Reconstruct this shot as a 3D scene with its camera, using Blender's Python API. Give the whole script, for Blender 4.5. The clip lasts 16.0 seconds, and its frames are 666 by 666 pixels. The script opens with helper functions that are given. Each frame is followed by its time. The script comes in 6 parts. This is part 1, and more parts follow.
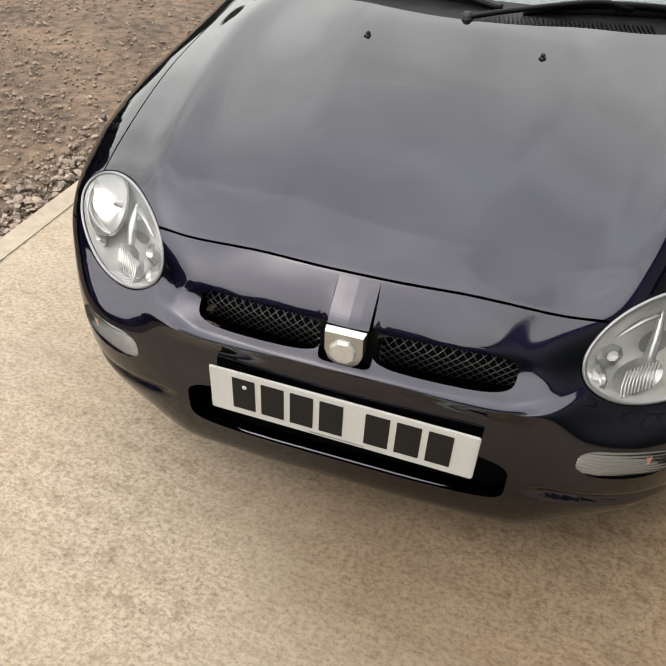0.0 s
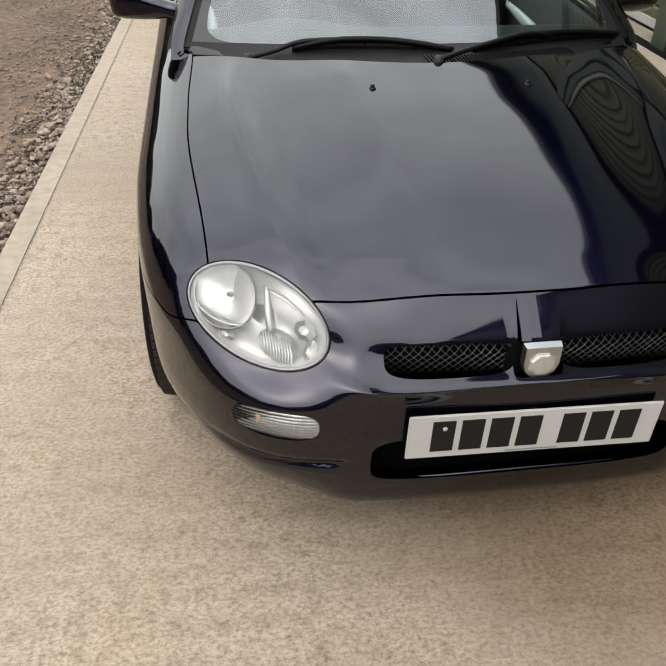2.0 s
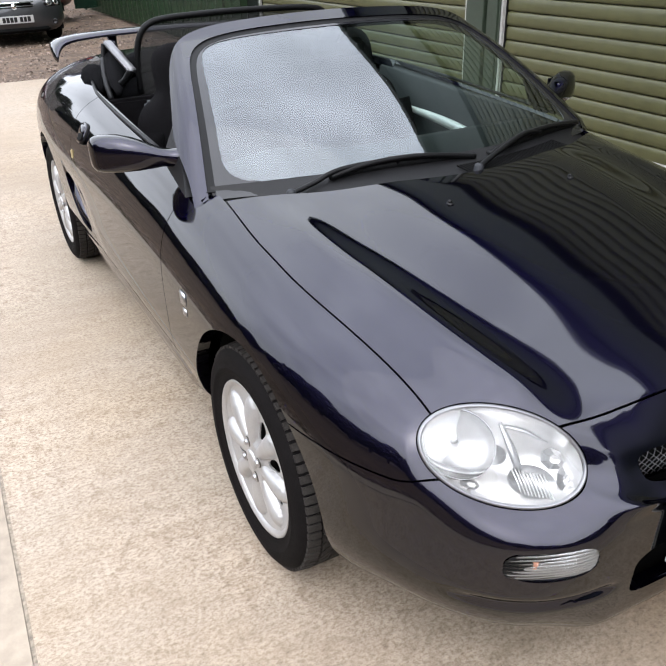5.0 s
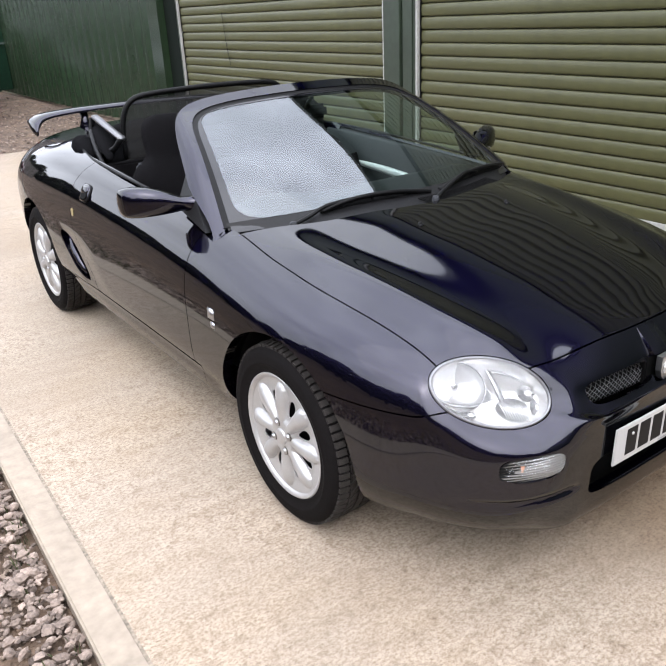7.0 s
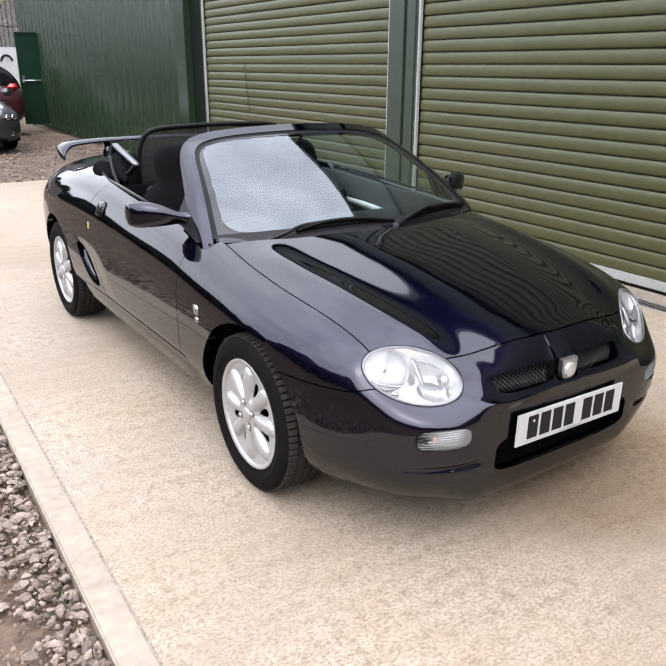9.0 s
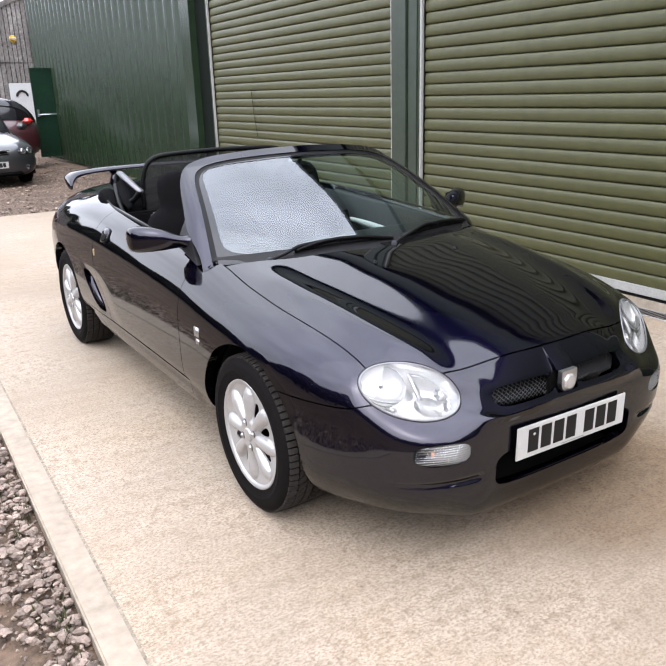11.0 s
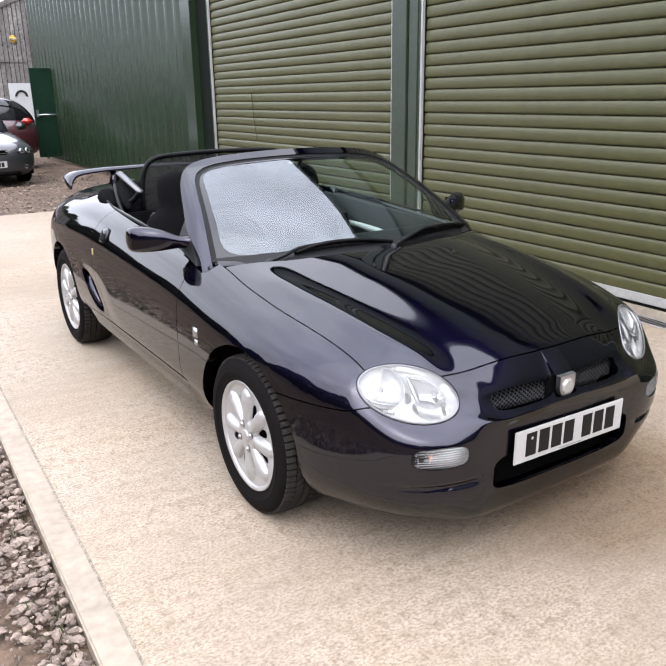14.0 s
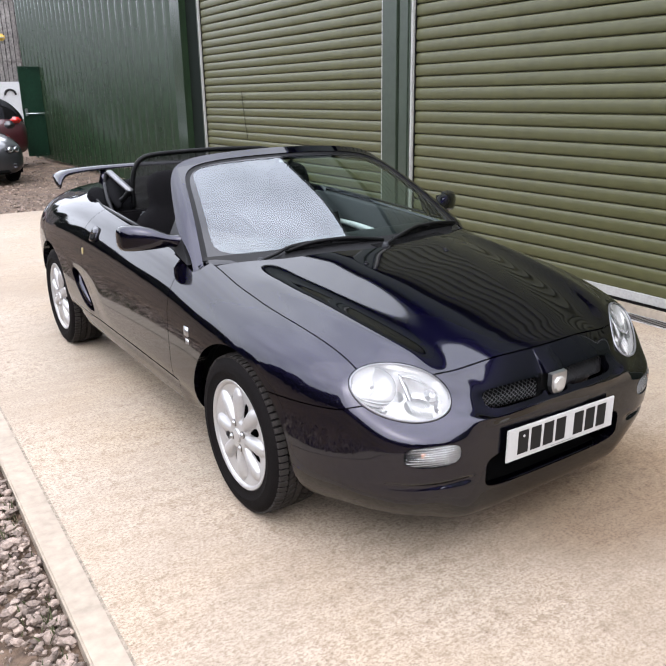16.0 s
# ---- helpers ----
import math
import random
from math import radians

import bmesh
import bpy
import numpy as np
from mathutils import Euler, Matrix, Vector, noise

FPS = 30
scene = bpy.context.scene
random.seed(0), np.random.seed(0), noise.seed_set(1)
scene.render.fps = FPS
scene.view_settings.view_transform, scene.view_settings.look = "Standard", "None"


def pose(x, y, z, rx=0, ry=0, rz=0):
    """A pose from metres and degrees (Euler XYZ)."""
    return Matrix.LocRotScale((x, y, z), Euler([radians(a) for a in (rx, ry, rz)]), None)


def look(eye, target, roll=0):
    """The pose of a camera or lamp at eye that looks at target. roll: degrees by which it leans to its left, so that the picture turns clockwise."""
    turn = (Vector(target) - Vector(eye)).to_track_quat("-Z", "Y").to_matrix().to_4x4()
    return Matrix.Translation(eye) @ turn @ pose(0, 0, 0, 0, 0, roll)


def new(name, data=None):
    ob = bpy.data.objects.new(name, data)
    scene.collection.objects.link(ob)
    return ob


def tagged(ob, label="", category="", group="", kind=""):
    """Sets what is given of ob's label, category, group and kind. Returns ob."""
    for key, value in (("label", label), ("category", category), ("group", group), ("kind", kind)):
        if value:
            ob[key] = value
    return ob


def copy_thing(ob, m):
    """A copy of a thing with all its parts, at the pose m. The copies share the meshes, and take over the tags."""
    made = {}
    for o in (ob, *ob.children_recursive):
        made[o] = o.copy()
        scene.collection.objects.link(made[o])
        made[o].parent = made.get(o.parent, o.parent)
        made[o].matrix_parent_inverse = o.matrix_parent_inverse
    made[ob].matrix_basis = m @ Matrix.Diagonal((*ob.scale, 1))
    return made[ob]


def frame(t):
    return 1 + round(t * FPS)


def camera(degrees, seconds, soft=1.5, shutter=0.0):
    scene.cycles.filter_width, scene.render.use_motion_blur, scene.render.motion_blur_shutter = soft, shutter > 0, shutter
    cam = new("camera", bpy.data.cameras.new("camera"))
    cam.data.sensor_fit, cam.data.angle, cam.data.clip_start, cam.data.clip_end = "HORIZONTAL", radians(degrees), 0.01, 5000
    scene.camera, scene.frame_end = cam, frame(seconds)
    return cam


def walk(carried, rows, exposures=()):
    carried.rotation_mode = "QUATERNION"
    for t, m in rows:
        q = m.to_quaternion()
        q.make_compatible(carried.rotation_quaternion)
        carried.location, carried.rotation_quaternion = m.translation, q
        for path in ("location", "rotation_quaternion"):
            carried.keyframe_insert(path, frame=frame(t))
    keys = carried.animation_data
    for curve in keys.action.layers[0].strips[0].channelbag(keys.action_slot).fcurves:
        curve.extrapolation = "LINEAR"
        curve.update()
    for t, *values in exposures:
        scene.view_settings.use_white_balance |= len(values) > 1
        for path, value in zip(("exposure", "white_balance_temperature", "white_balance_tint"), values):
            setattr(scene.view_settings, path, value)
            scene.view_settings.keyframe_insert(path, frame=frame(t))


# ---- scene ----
cam = camera(48.8, 16.0)
PATH = [
    (0, (0.282, -1.667, 1.394), (-0.194, -0.208, 0.111), 1.4),
    (0.5, (0.061, -1.693, 1.375), (-0.3, -0.194, 0.1), 2.1),
    (1, (-0.155, -1.661, 1.38), (-0.39, -0.097, 0.156), 2.8),
    (1.5, (-0.383, -1.746, 1.393), (-0.402, -0.16, 0.175), 1.4),
    (2, (-0.551, -1.777, 1.401), (-0.32, -0.171, 0.232), 1.0),
    (2.5, (-0.694, -1.675, 1.38), (-0.364, -0.077, 0.223), -1.7),
    (3, (-0.835, -1.608, 1.391), (-0.29, -0.009, 0.321), 1.3),
    (3.5, (-1.055, -1.617, 1.418), (-0.341, -0.07, 0.371), -0.5),
    (4, (-1.201, -1.62, 1.435), (-0.461, -0.062, 0.422), -2.0),
    (4.5, (-1.243, -1.482, 1.422), (-0.487, 0.076, 0.422), -3.5),
    (5, (-1.288, -1.378, 1.425), (-0.465, 0.175, 0.471), -1.8),
    (5.2, (-1.313, -1.368, 1.421), (-0.438, 0.158, 0.469), -1.4),
    (7.3, (-1.825, -1.744, 1.474), (-0.732, -0.261, 0.696), -2.3),
    (7.5, (-1.869, -1.791, 1.47), (-0.748, -0.322, 0.705), -2.0),
    (8, (-1.988, -1.913, 1.469), (-0.873, -0.433, 0.717), -2.8),
    (8.5, (-1.962, -2.015, 1.476), (-0.875, -0.49, 0.775), -2.1),
    (9, (-1.867, -2.132, 1.463), (-0.813, -0.575, 0.78), 0.3),
    (9.5, (-1.831, -2.183, 1.453), (-0.782, -0.602, 0.822), -1.5),
    (10, (-1.815, -2.183, 1.454), (-0.792, -0.588, 0.815), -2.0),
    (12.5, (-1.816, -2.168, 1.446), (-0.778, -0.567, 0.847), -1.2),
    (13, (-1.819, -2.171, 1.447), (-0.778, -0.57, 0.852), -0.9),
    (13.5, (-1.822, -2.171, 1.447), (-0.774, -0.579, 0.842), -0.7),
    (14, (-1.825, -2.174, 1.444), (-0.79, -0.577, 0.829), -0.9),
    (14.5, (-1.823, -2.173, 1.443), (-0.773, -0.587, 0.824), -0.7),
    (15, (-1.82, -2.172, 1.448), (-0.771, -0.587, 0.824), -0.9),
    (15.5, (-1.82, -2.168, 1.444), (-0.753, -0.593, 0.825), -0.6),
    (16, (-1.823, -2.169, 1.441), (-0.769, -0.586, 0.823), -0.9),
]
walk(cam, [(t, look(eye, target, roll)) for t, eye, target, roll in PATH],
     [(0.0, 0.24, 7300, 8), (1.2, 0.03, 7200, 8), (2.0, -0.07, 7050, 9), (3.0, 0.18, 6800, 10), (4.0, 0.40, 6700, 11), (5.0, 0.46, 6450, 12), (7.5, 0.55, 6400, 14), (16.0, 0.58, 6380, 15)])

# ---------------------------------------------------------------- light
SUN_EL, SUN_AZ = 52.0, 215.0
world = bpy.data.worlds.new("overcast_sky")
scene.world = world
world.use_nodes = True
_wn, _wl = world.node_tree.nodes, world.node_tree.links
_wn.clear()
_out = _wn.new("ShaderNodeOutputWorld")
_bg = _wn.new("ShaderNodeBackground")
_sky = _wn.new("ShaderNodeTexSky")
_sky.sky_type = "NISHITA"
_sky.sun_disc = False
_sky.sun_elevation, _sky.sun_rotation = radians(SUN_EL), radians(SUN_AZ)
_sky.dust_density, _sky.air_density = 4.0, 1.0
_hsv = _wn.new("ShaderNodeHueSaturation")
_hsv.inputs["Saturation"].default_value = 0.22
_tc = _wn.new("ShaderNodeTexCoord")
_cl = _wn.new("ShaderNodeTexNoise")
_cl.inputs["Scale"].default_value, _cl.inputs["Detail"].default_value, _cl.inputs["Roughness"].default_value = 3.2, 5.0, 0.55
_cr = _wn.new("ShaderNodeMapRange")
_cr.inputs["From Min"].default_value, _cr.inputs["From Max"].default_value = 0.32, 0.68
_cr.inputs["To Min"].default_value, _cr.inputs["To Max"].default_value = 0.80, 1.20
_mul = _wn.new("ShaderNodeMixRGB")
_mul.blend_type = "MULTIPLY"
_mul.inputs["Fac"].default_value = 1.0
_flat = _wn.new("ShaderNodeMixRGB")
_flat.inputs["Fac"].default_value = 0.72
_flat.inputs["Color2"].default_value = (7.5, 8.0, 8.75, 1)
_wl.new(_sky.outputs[0], _hsv.inputs["Color"])
_wl.new(_hsv.outputs[0], _flat.inputs["Color1"])
_wl.new(_tc.outputs["Generated"], _cl.inputs["Vector"])
_wl.new(_cl.outputs[0], _cr.inputs["Value"])
_wl.new(_flat.outputs[0], _mul.inputs["Color1"])
_wl.new(_cr.outputs[0], _mul.inputs["Color2"])
_sep = _wn.new("ShaderNodeSeparateXYZ")
_up = _wn.new("ShaderNodeMapRange")
_up.inputs["From Min"].default_value, _up.inputs["From Max"].default_value = 0.0, 1.0
_up.inputs["To Min"].default_value, _up.inputs["To Max"].default_value = 0.70, 1.22
_over = _wn.new("ShaderNodeMixRGB")
_over.blend_type = "MULTIPLY"
_over.inputs["Fac"].default_value = 1.0
_wl.new(_tc.outputs["Generated"], _sep.inputs[0])
_wl.new(_sep.outputs["Z"], _up.inputs["Value"])
_wl.new(_mul.outputs[0], _over.inputs["Color1"])
_wl.new(_up.outputs[0], _over.inputs["Color2"])
_wl.new(_over.outputs[0], _bg.inputs["Color"])
_bg.inputs["Strength"].default_value = 0.36
_wl.new(_bg.outputs[0], _out.inputs["Surface"])

sun = new("sun", bpy.data.lights.new("sun", "SUN"))
sun.data.energy, sun.data.angle, sun.data.color = 0.8, radians(100), (1.0, 0.96, 0.9)
sun.matrix_basis = look((0, 0, 20), (math.sin(radians(SUN_AZ)) * -20 * math.cos(radians(SUN_EL)), math.cos(radians(SUN_AZ)) * -20 * math.cos(radians(SUN_EL)), 20 - 20 * math.sin(radians(SUN_EL))))


# ---------------------------------------------------------------- materials
def material(name, color, rough=0.5, metal=0.0, spec=0.5, coat=0.0, vary=0.0, scale=8.0, bump=0.0, bscale=60.0, ior=1.5, coat_ior=1.5, hue=None, ramp=(0.35, 0.65)):
    """A Principled material whose colour varies at two scales and whose surface has a fine relief."""
    m = bpy.data.materials.new(name)
    m.use_nodes = True
    n, l = m.node_tree.nodes, m.node_tree.links
    p = n["Principled BSDF"]
    p.inputs["Roughness"].default_value, p.inputs["Metallic"].default_value = rough, metal
    p.inputs["IOR"].default_value = ior
    p.inputs["Specular IOR Level"].default_value = spec
    p.inputs["Coat Weight"].default_value, p.inputs["Coat Roughness"].default_value = coat, 0.02
    p.inputs["Coat IOR"].default_value = coat_ior
    p.inputs["Base Color"].default_value = (*color, 1)
    tc = n.new("ShaderNodeTexCoord")
    if vary:
        dark = tuple(c * (1 - vary) for c in color)
        light = tuple(min(1, c * (1 + vary)) for c in (hue or color))
        a = n.new("ShaderNodeTexNoise")
        a.inputs["Scale"].default_value, a.inputs["Detail"].default_value, a.inputs["Roughness"].default_value = scale, 6, 0.65
        b = n.new("ShaderNodeTexNoise")
        b.inputs["Scale"].default_value, b.inputs["Detail"].default_value = scale * 9, 4
        mx = n.new("ShaderNodeMath")
        mx.operation = "MULTIPLY_ADD"
        mx.inputs[1].default_value = 0.45
        mw = n.new("ShaderNodeMath")
        mw.operation = "MULTIPLY"
        mw.inputs[1].default_value = 0.55
        r = n.new("ShaderNodeValToRGB")
        r.color_ramp.elements[0].position, r.color_ramp.elements[1].position = ramp
        r.color_ramp.elements[0].color, r.color_ramp.elements[1].color = (*dark, 1), (*light, 1)
        l.new(tc.outputs["Object"], a.inputs["Vector"])
        l.new(tc.outputs["Object"], b.inputs["Vector"])
        l.new(b.outputs[0], mw.inputs[0])
        l.new(a.outputs[0], mx.inputs[0])
        l.new(mw.outputs[0], mx.inputs[2])
        l.new(mx.outputs[0], r.inputs[0])
        l.new(r.outputs[0], p.inputs["Base Color"])
    if bump:
        c = n.new("ShaderNodeTexNoise")
        c.inputs["Scale"].default_value, c.inputs["Detail"].default_value = bscale, 5
        bp = n.new("ShaderNodeBump")
        bp.inputs["Strength"].default_value, bp.inputs["Distance"].default_value = bump, 0.01
        l.new(tc.outputs["Object"], c.inputs["Vector"])
        l.new(c.outputs[0], bp.inputs["Height"])
        l.new(bp.outputs[0], p.inputs["Normal"])
    return m


def glass(name, tint, ior, rough=0.0):
    """A thin clear pane: it lets light through with a tint and mirrors by its index."""
    m = bpy.data.materials.new(name)
    m.use_nodes = True
    n, l = m.node_tree.nodes, m.node_tree.links
    n.remove(n["Principled BSDF"])
    t, g, f, mx = n.new("ShaderNodeBsdfTransparent"), n.new("ShaderNodeBsdfGlossy"), n.new("ShaderNodeFresnel"), n.new("ShaderNodeMixShader")
    t.inputs["Color"].default_value = (*tint, 1)
    g.inputs["Roughness"].default_value = rough
    g.inputs["Color"].default_value = (0.92, 0.96, 1.0, 1)
    f.inputs["IOR"].default_value = ior
    l.new(f.outputs[0], mx.inputs[0])
    l.new(t.outputs[0], mx.inputs[1])
    l.new(g.outputs[0], mx.inputs[2])
    l.new(mx.outputs[0], n["Material Output"].inputs["Surface"])
    return m


PAINT = material("blue_black_paint", (0.0068, 0.0060, 0.0170), 0.34, 1.0, 0.5, 1.0, coat_ior=1.52, vary=0.08, scale=900)
PAINT.node_tree.nodes["Principled BSDF"].inputs["Coat Roughness"].default_value = 0.045
PAINT.node_tree.nodes["Principled BSDF"].inputs["Specular Tint"].default_value = (0.06, 0.06, 0.14, 1)
TRIM = material("black_plastic_trim", (0.0066, 0.0066, 0.0073), 0.48, spec=0.2, bump=0.08, bscale=700, vary=0.2, scale=60)
# Black rubber; also the painted shade in post grooves and guide gaps.
SEAL = material("black_rubber_and_groove_shade", (0.0034, 0.0034, 0.0037), 0.5, spec=0.14)
# Near-black that paints the shade of hollows; plain black parts use it too.
GAP = material("cavity_shade_and_black_parts", (0.0017, 0.0017, 0.0017), 0.8, spec=0.1)
CLOTH = material("charcoal_seat_cloth", (0.0058, 0.0055, 0.0061), 0.95, spec=0.04, bump=0.5, bscale=900, vary=0.3, scale=90)
DASH = material("soft_grey_plastic", (0.0166, 0.0179, 0.0211), 0.6, spec=0.3, bump=0.15, bscale=600, vary=0.15, scale=40)
HOOD = material("folded_black_hood_cloth", (0.0045, 0.0045, 0.0051), 0.9, spec=0.04, bump=0.4, bscale=500, vary=0.3, scale=50)
ALLOY = material("silver_alloy", (0.40, 0.395, 0.39), 0.40, 0.5, vary=0.05, scale=40, coat=0.0)
CHROME = material("chrome", (0.86, 0.86, 0.87), 0.07, 1.0)
SATIN = material("brushed_aluminium", (0.4565, 0.4648, 0.4814), 0.32, 1.0, vary=0.12, scale=50)
TREAD = material("dusty_tread_rubber", (0.026, 0.023, 0.021), 0.85, spec=0.15, vary=0.3, scale=40, bump=0.2, bscale=300)
RUBBER = material("tyre_rubber", (0.0058, 0.0050, 0.0050), 0.8, spec=0.06, bump=0.15, bscale=400, vary=0.25, scale=30)
GLASS = glass("green_tinted_windscreen", (0.60, 0.74, 0.67), 2.05, 0.03)
LENS = glass("clear_lamp_lens", (0.98, 0.98, 0.98), 1.38)
FRIT = material("black_glass_border", (0.008, 0.008, 0.010), 0.10)
REFLECT = material("lamp_reflector", (0.76, 0.75, 0.74), 0.26, 0.66, bump=0.08, bscale=24)
LAMPGREY = material("pale_lamp_moulding", (0.34, 0.34, 0.34), 0.22, 0.6, vary=0.1, scale=40)
AMBER = material("amber_bulb", (0.4140, 0.1980, 0.1260), 0.5)
PLATE = material("white_plate", (0.4084, 0.4049, 0.3981), 0.35, vary=0.03, scale=20)
INK = material("black_characters", (0.009, 0.0085, 0.0085), 0.6, spec=0.2)
GREYINK = material("grey_small_print", (0.1826, 0.1826, 0.1909), 0.5)
DISC = material("disc_steel_and_hole_shade", (0.0996, 0.0913, 0.083), 0.5, 0.8, vary=0.3, scale=30)

GREEN = material("dark_green_steel", (0.0114, 0.0225, 0.0138), 0.55, 0.0, vary=0.22, scale=1.3, bump=0.03, bscale=30)
OLIVE = material("olive_shutter_steel", (0.0510, 0.0515, 0.0190), 0.44, 0.0, spec=0.38, vary=0.16, scale=1.5, bump=0.03, bscale=40, coat=0.06)
JAMB = material("green_steel_post", (0.0189, 0.0292, 0.0181), 0.45, vary=0.2, scale=2.0)
GALV = material("pale_grey_guide", (0.3245, 0.3245, 0.3104), 0.45, 0.2, vary=0.15, scale=6)
TIMBER = material("weathered_grey_boards", (0.1310, 0.1246, 0.1195), 0.9, vary=0.55, scale=2.2, bump=0.4, bscale=60)
# The jamb's green with its shade put into the colour.
SHADED_GREEN = material("shadowed_green_jamb", (0.0032, 0.0058, 0.0039), 0.85, spec=0.1)
CLAD = material("green_steel_cladding", (0.0130, 0.0240, 0.0122), 0.24, spec=0.46, vary=0.15, scale=0.8)
DOORGREEN = material("deep_green_door_paint", (0.0023, 0.0203, 0.0094), 0.55, spec=0.25, vary=0.3, scale=2.0)
LAMPRIM = material("grey_lamp_rim", (0.20, 0.20, 0.21), 0.3, 0.6)
BOWL = material("soft_lamp_bowl", (0.43, 0.425, 0.42), 0.28, 0.6, bump=0.12, bscale=22)
YELLOW = material("yellow_alarm_plastic", (0.4602, 0.2940, 0.0320), 0.45)
WHITE = material("white_board_paint", (0.3962, 0.3994, 0.4026), 0.5, vary=0.06, scale=3)
SILVERCAR = material("dark_silver_car_paint", (0.0291, 0.0299, 0.0324), 0.3, 0.5, coat=1.0, vary=0.05, scale=300)
REDCAR = material("dark_red_car_paint", (0.0456, 0.0083, 0.0116), 0.3, 0.2, coat=1.0)
TAIL = material("red_lamp_lens", (0.4565, 0.0166, 0.0124), 0.15, coat=1.0)
LEAF = material("dark_leaf", (0.0141, 0.0192, 0.0089), 0.7, vary=0.5, scale=0.8)
BARK = material("bark", (0.0447, 0.0351, 0.0256), 0.9, vary=0.4, scale=6, bump=0.5, bscale=20)
PALESTONE = material("pale_gravel_chips", (0.195, 0.147, 0.112), 0.85, vary=0.45, scale=14, bump=0.3, bscale=80)
STONE = material("grey_gravel_stone", (0.1913, 0.1590, 0.1377), 0.85, vary=0.35, scale=14, bump=0.3, bscale=80)


def board_variation():
    """Every board weathers to its own grey, with streaks along the grain."""
    n, l = TIMBER.node_tree.nodes, TIMBER.node_tree.links
    p = n["Principled BSDF"]
    src = p.inputs["Base Color"].links[0].from_socket
    info, r, mx = n.new("ShaderNodeObjectInfo"), n.new("ShaderNodeValToRGB"), n.new("ShaderNodeMixRGB")
    r.color_ramp.elements[0].color, r.color_ramp.elements[1].color = (0.45, 0.42, 0.40, 1), (1.45, 1.42, 1.40, 1)
    mx.blend_type = "MULTIPLY"
    mx.inputs["Fac"].default_value = 1.0
    tc, mp, t = n.new("ShaderNodeTexCoord"), n.new("ShaderNodeMapping"), n.new("ShaderNodeTexNoise")
    mp.inputs["Scale"].default_value = (1.0, 1.0, 0.06)
    t.inputs["Scale"].default_value, t.inputs["Detail"].default_value = 26.0, 4.0
    add = n.new("ShaderNodeMath")
    add.operation = "MULTIPLY_ADD"
    add.inputs[1].default_value = 0.5
    half = n.new("ShaderNodeMath")
    half.operation = "MULTIPLY"
    half.inputs[1].default_value = 0.55
    l.new(tc.outputs["Object"], mp.inputs["Vector"])
    l.new(mp.outputs[0], t.inputs["Vector"])
    l.new(info.outputs["Random"], half.inputs[0])
    l.new(t.outputs[0], add.inputs[0])
    l.new(half.outputs[0], add.inputs[2])
    l.new(add.outputs[0], r.inputs[0])
    l.new(src, mx.inputs["Color1"])
    l.new(r.outputs[0], mx.inputs["Color2"])
    l.new(mx.outputs[0], p.inputs["Base Color"])


board_variation()


def stone_variation():
    n, l = STONE.node_tree.nodes, STONE.node_tree.links
    p = n["Principled BSDF"]
    src = p.inputs["Base Color"].links[0].from_socket
    geo, r, mx = n.new("ShaderNodeNewGeometry"), n.new("ShaderNodeValToRGB"), n.new("ShaderNodeMixRGB")
    r.color_ramp.elements[0].color, r.color_ramp.elements[1].color = (0.42, 0.37, 0.34, 1), (1.5, 1.4, 1.32, 1)
    mx.blend_type = "MULTIPLY"
    mx.inputs["Fac"].default_value = 1.0
    l.new(geo.outputs["Random Per Island"], r.inputs[0])
    l.new(src, mx.inputs["Color1"])
    l.new(r.outputs[0], mx.inputs["Color2"])
    l.new(mx.outputs[0], p.inputs["Base Color"])


stone_variation()


STAIN_AT = (-2.05, -0.72)


